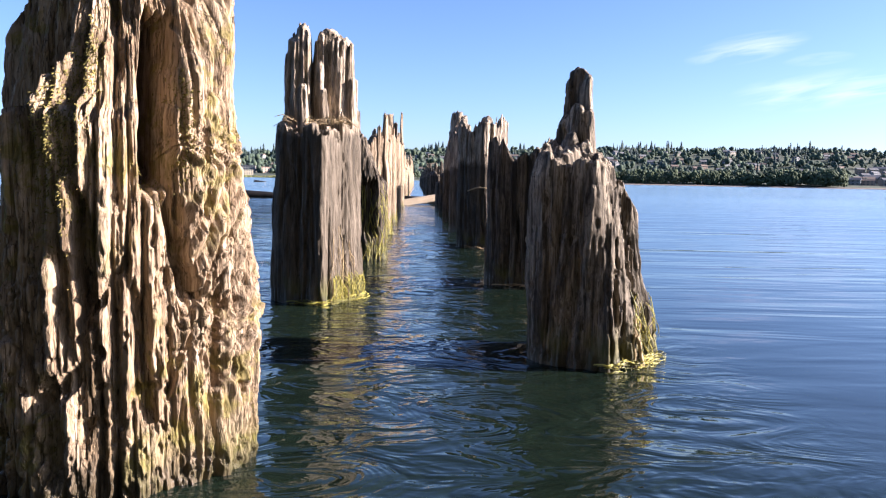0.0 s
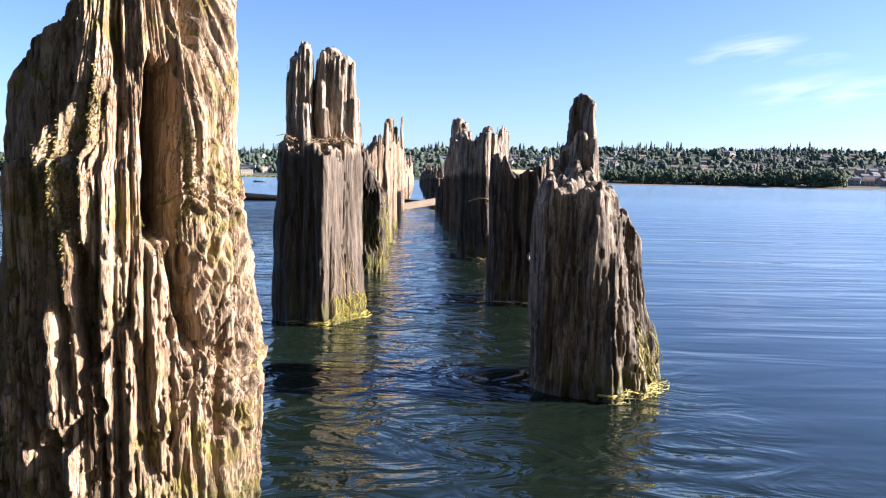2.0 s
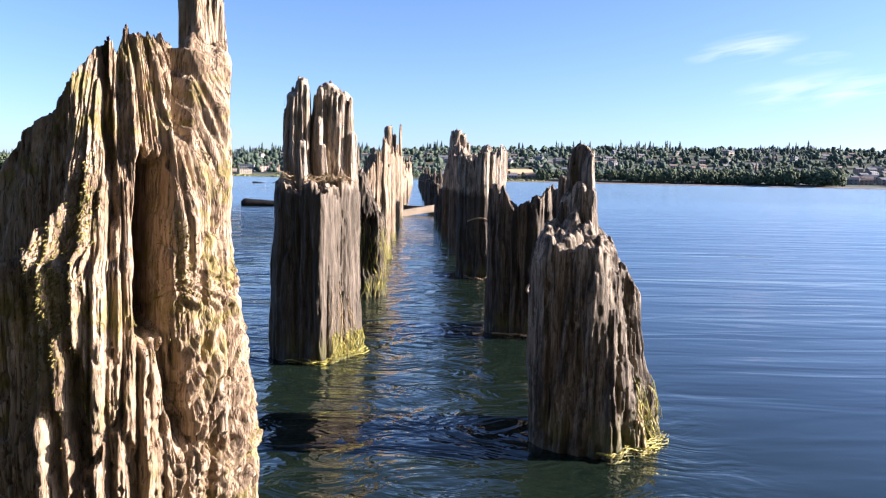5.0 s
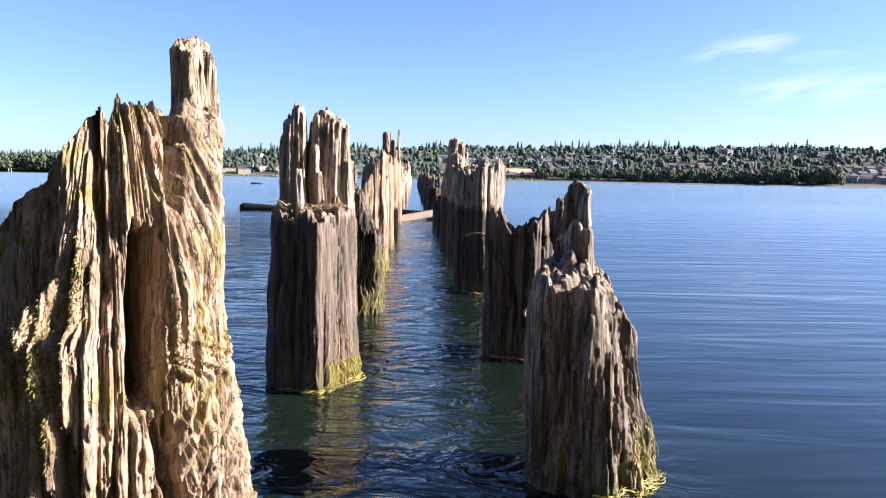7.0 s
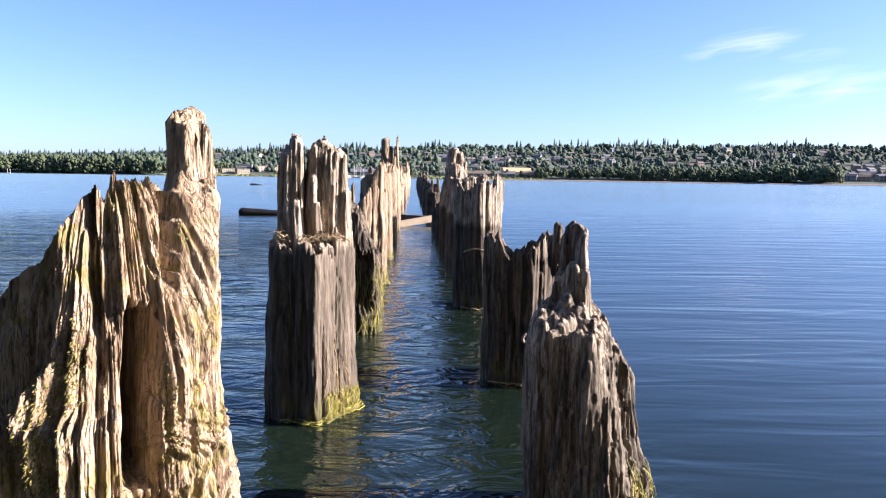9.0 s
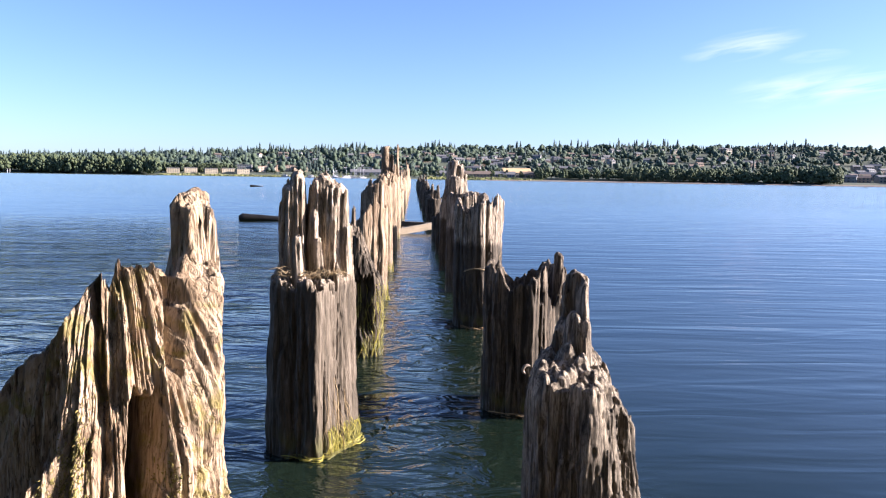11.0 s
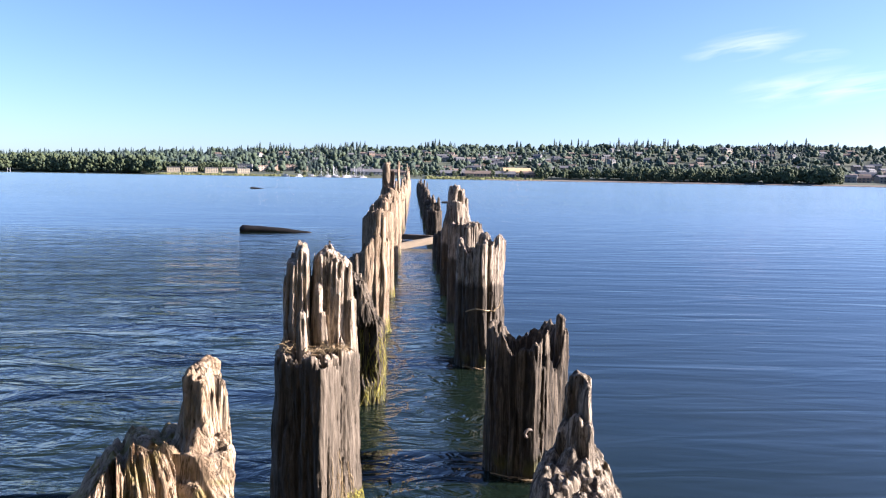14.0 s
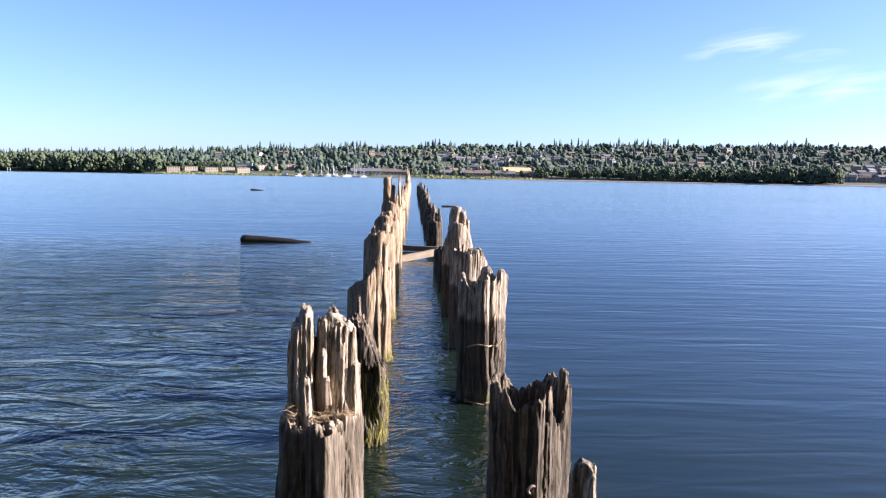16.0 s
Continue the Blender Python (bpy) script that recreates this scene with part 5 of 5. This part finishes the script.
def hanging_weed(post, shape, a0, a1, z_low, z_high, n, length, mat, name, label, r=0.0010):
    """Strands that cling to the wall and hang towards the water."""
    k = 9
    t = np.linspace(0, 1, k)[None, :]
    u = lambda lo, hi: arng.uniform(lo, hi, (n, 1))
    ln = length * u(0.4, 1.2)
    ths = np.radians(u(a0, a1)) + u(-0.35, 0.35) * ln / shape.R * t + 0.05 * np.sin(t * u(2, 7))
    zs = np.maximum(u(z_low, z_high) - ln * t ** 0.9, -0.02)
    pts = surface(shape, ths, zs, u(0.0, 0.006) + 0.012 * t * u(0, 1))
    stuff_part(name, strands(name, [(p, r * w) for p, w in zip(pts, arng.uniform(0.6, 1.5, n))], mat), post, label)


def ring_weed(post, shape, a0, a1, n, mat, name, label, z=0.003, spread=0.022, r=0.0013):
    """Strands wrapped round the foot of a post at the water."""
    k = 12
    t = np.linspace(0, 1, k)[None, :]
    u = lambda lo, hi: arng.uniform(lo, hi, (n, 1))
    s0 = u(a0, a1)
    ths = np.radians(s0 + (np.minimum(s0 + u(15, 55), a1 + 10) - s0) * t)
    zs = z + u(-0.006, 0.014) + 0.005 * np.sin(t * u(3, 9))
    pts = surface(shape, ths, zs, u(0.0, 1.0) ** 2 * spread + 0.006 * np.sin(t * u(4, 12)))
    stuff_part(name, strands(name, [(p, r * w) for p, w in zip(pts, arng.uniform(0.5, 1.3, n))], mat), post, label)


def tufts_on(post, shape, spots, mat, name, label):
    """Short mossy sprigs standing off the wall: spots of angle, height, half-angle, half-height, count."""
    a, z, da, dz, n = np.array(spots).T
    i = np.repeat(np.arange(len(n)), n.astype(int))
    m = len(i)
    ths = np.radians(arng.normal(a[i], da[i] * 0.5))
    zs = arng.normal(z[i], dz[i] * 0.5)
    p = surface(shape, ths, zs, -0.003)
    out = np.stack([np.cos(ths), np.sin(ths), arng.uniform(-0.5, 0.6, m)], -1) + arng.uniform(-0.6, 0.6, (m, 3))
    ln = arng.uniform(0.002, 0.006, (m, 1))
    e = p + out * ln + np.array([0, 0, -0.3]) * ln
    stuff_part(name, strands(name, [(np.array(q), w) for q, w in zip(zip(p, p + out * ln * 0.6, e), arng.uniform(0.0007, 0.0013, m))], mat, 4), post, label)


WEED = "yellow-green water weed"
hanging_weed(left_second, LEFT_SECOND, 290, 385, 0.0, 0.10, 320, 0.07, weed_mat, "weed", WEED)
ring_weed(left_second, LEFT_SECOND, 225, 390, 60, weed_mat, "weed_ring", WEED)
hanging_weed(left_second, LEFT_SECOND, 285, 340, 0.10, 0.26, 26, 0.16, root_mat, "dead_root", "thin brown roots", 0.0010)
hanging_weed(shard, SHARD, 270, 380, 0.05, 0.40, 110, 0.16, weed_mat, "weed", WEED)
hanging_weed(left_third, LEFT_THIRD, 280, 370, 0.0, 0.16, 90, 0.12, weed_mat, "weed", WEED)
ring_weed(left_third, LEFT_THIRD, 250, 380, 24, weed_mat, "weed_ring", WEED, r=0.002)
hanging_weed(left_fourth, LEFT_FOURTH, 280, 370, 0.0, 0.12, 50, 0.10, weed_mat, "weed", WEED)
hanging_weed(right_near, RIGHT_NEAR, 325, 372, 0.02, 0.18, 46, 0.13, weed_mat, "weed", WEED, 0.0011)
ring_weed(right_near, RIGHT_NEAR, 272, 375, 44, weed_mat, "weed_ring", WEED, spread=0.026, r=0.0014)
hanging_weed(right_near, RIGHT_NEAR, 322, 340, 0.05, 0.12, 5, 0.16, root_mat, "dead_root", "pale bent stems", 0.0034)
ring_weed(right_third, RIGHT_THIRD, 225, 310, 10, root_mat, "dead_root", "pale wet stems", r=0.003)
ring_weed(right_second, RIGHT_SECOND, 215, 290, 12, root_mat, "dead_root", "pale wet stems", r=0.002)
tufts_on(left_near, LEFT_NEAR, [(243, 0.46, 10, 0.11, 2600), (297, 0.49, 4, 0.08, 500), (284, 0.42, 9, 0.04, 400), (252, 0.56, 7, 0.06, 900)], moss_mat, "moss", "olive dry moss")

# a looped root round the third post of the shaded row
k = 40
t = np.linspace(0, 1, k)
ths = np.radians(238 + 120 * t)
zs = 0.36 + 0.02 * np.sin(t * 7) + 0.10 * t ** 3
rs = RIGHT_THIRD.wall(ths, zs) + 0.010 + 0.02 * np.sin(t * 3.1) ** 2
part("looped_root", strands("looped_root", [(np.stack([rs * np.cos(ths), rs * np.sin(ths), zs], -1), 0.0045)], root_mat, 7), right_third, "thin pale looped root")

# fibres lying on the broken shelf
curves = []
for _ in range(70):
    x, y = drng.uniform(-0.11, 0.11), drng.uniform(-0.11, 0.0)
    a = drng.uniform(0, 6.28)
    ln = drng.uniform(0.02, 0.07)
    p = np.array([x, y, 0.595 + drng.uniform(0, 0.02)])
    d = np.array([math.cos(a), math.sin(a) * 0.5, drng.uniform(-0.3, 0.3)]) * ln
    curves.append((np.array([p, p + d * 0.5 + np.array([0, 0, 0.012]), p + d]), drng.uniform(0.0012, 0.0028)))
stuff_part("fibre_litter", strands("fibre_litter", curves, root_mat), left_second, "loose reddish wood fibres")

# an old iron eye in the low dark post
bm = bmesh.new()
ring, tube = 14, 7
vs = [[bm.verts.new((math.cos(a) * (0.017 + 0.006 * math.cos(b)), 0.006 * math.sin(b), math.sin(a) * (0.017 + 0.006 * math.cos(b)))) for b in (2 * math.pi * j / tube for j in range(tube))] for a in (2 * math.pi * i / ring for i in range(ring))]
for i in range(ring):
    for j in range(tube):
        bm.faces.new((vs[i][j], vs[(i + 1) % ring][j], vs[(i + 1) % ring][(j + 1) % tube], vs[i][(j + 1) % tube]))
iron_mat = plain("rusty_iron", (0.16, 0.12, 0.09), (0.36, 0.31, 0.25), 60, 0.75, relief=0.002)
eye = part("iron_eye", bm_mesh("iron_eye", bm, iron_mat, True), right_second, "rusty pale iron eye")
eye.location, eye.rotation_euler = (0.012, -0.165, 0.20), (0.2, 0, 0.5)
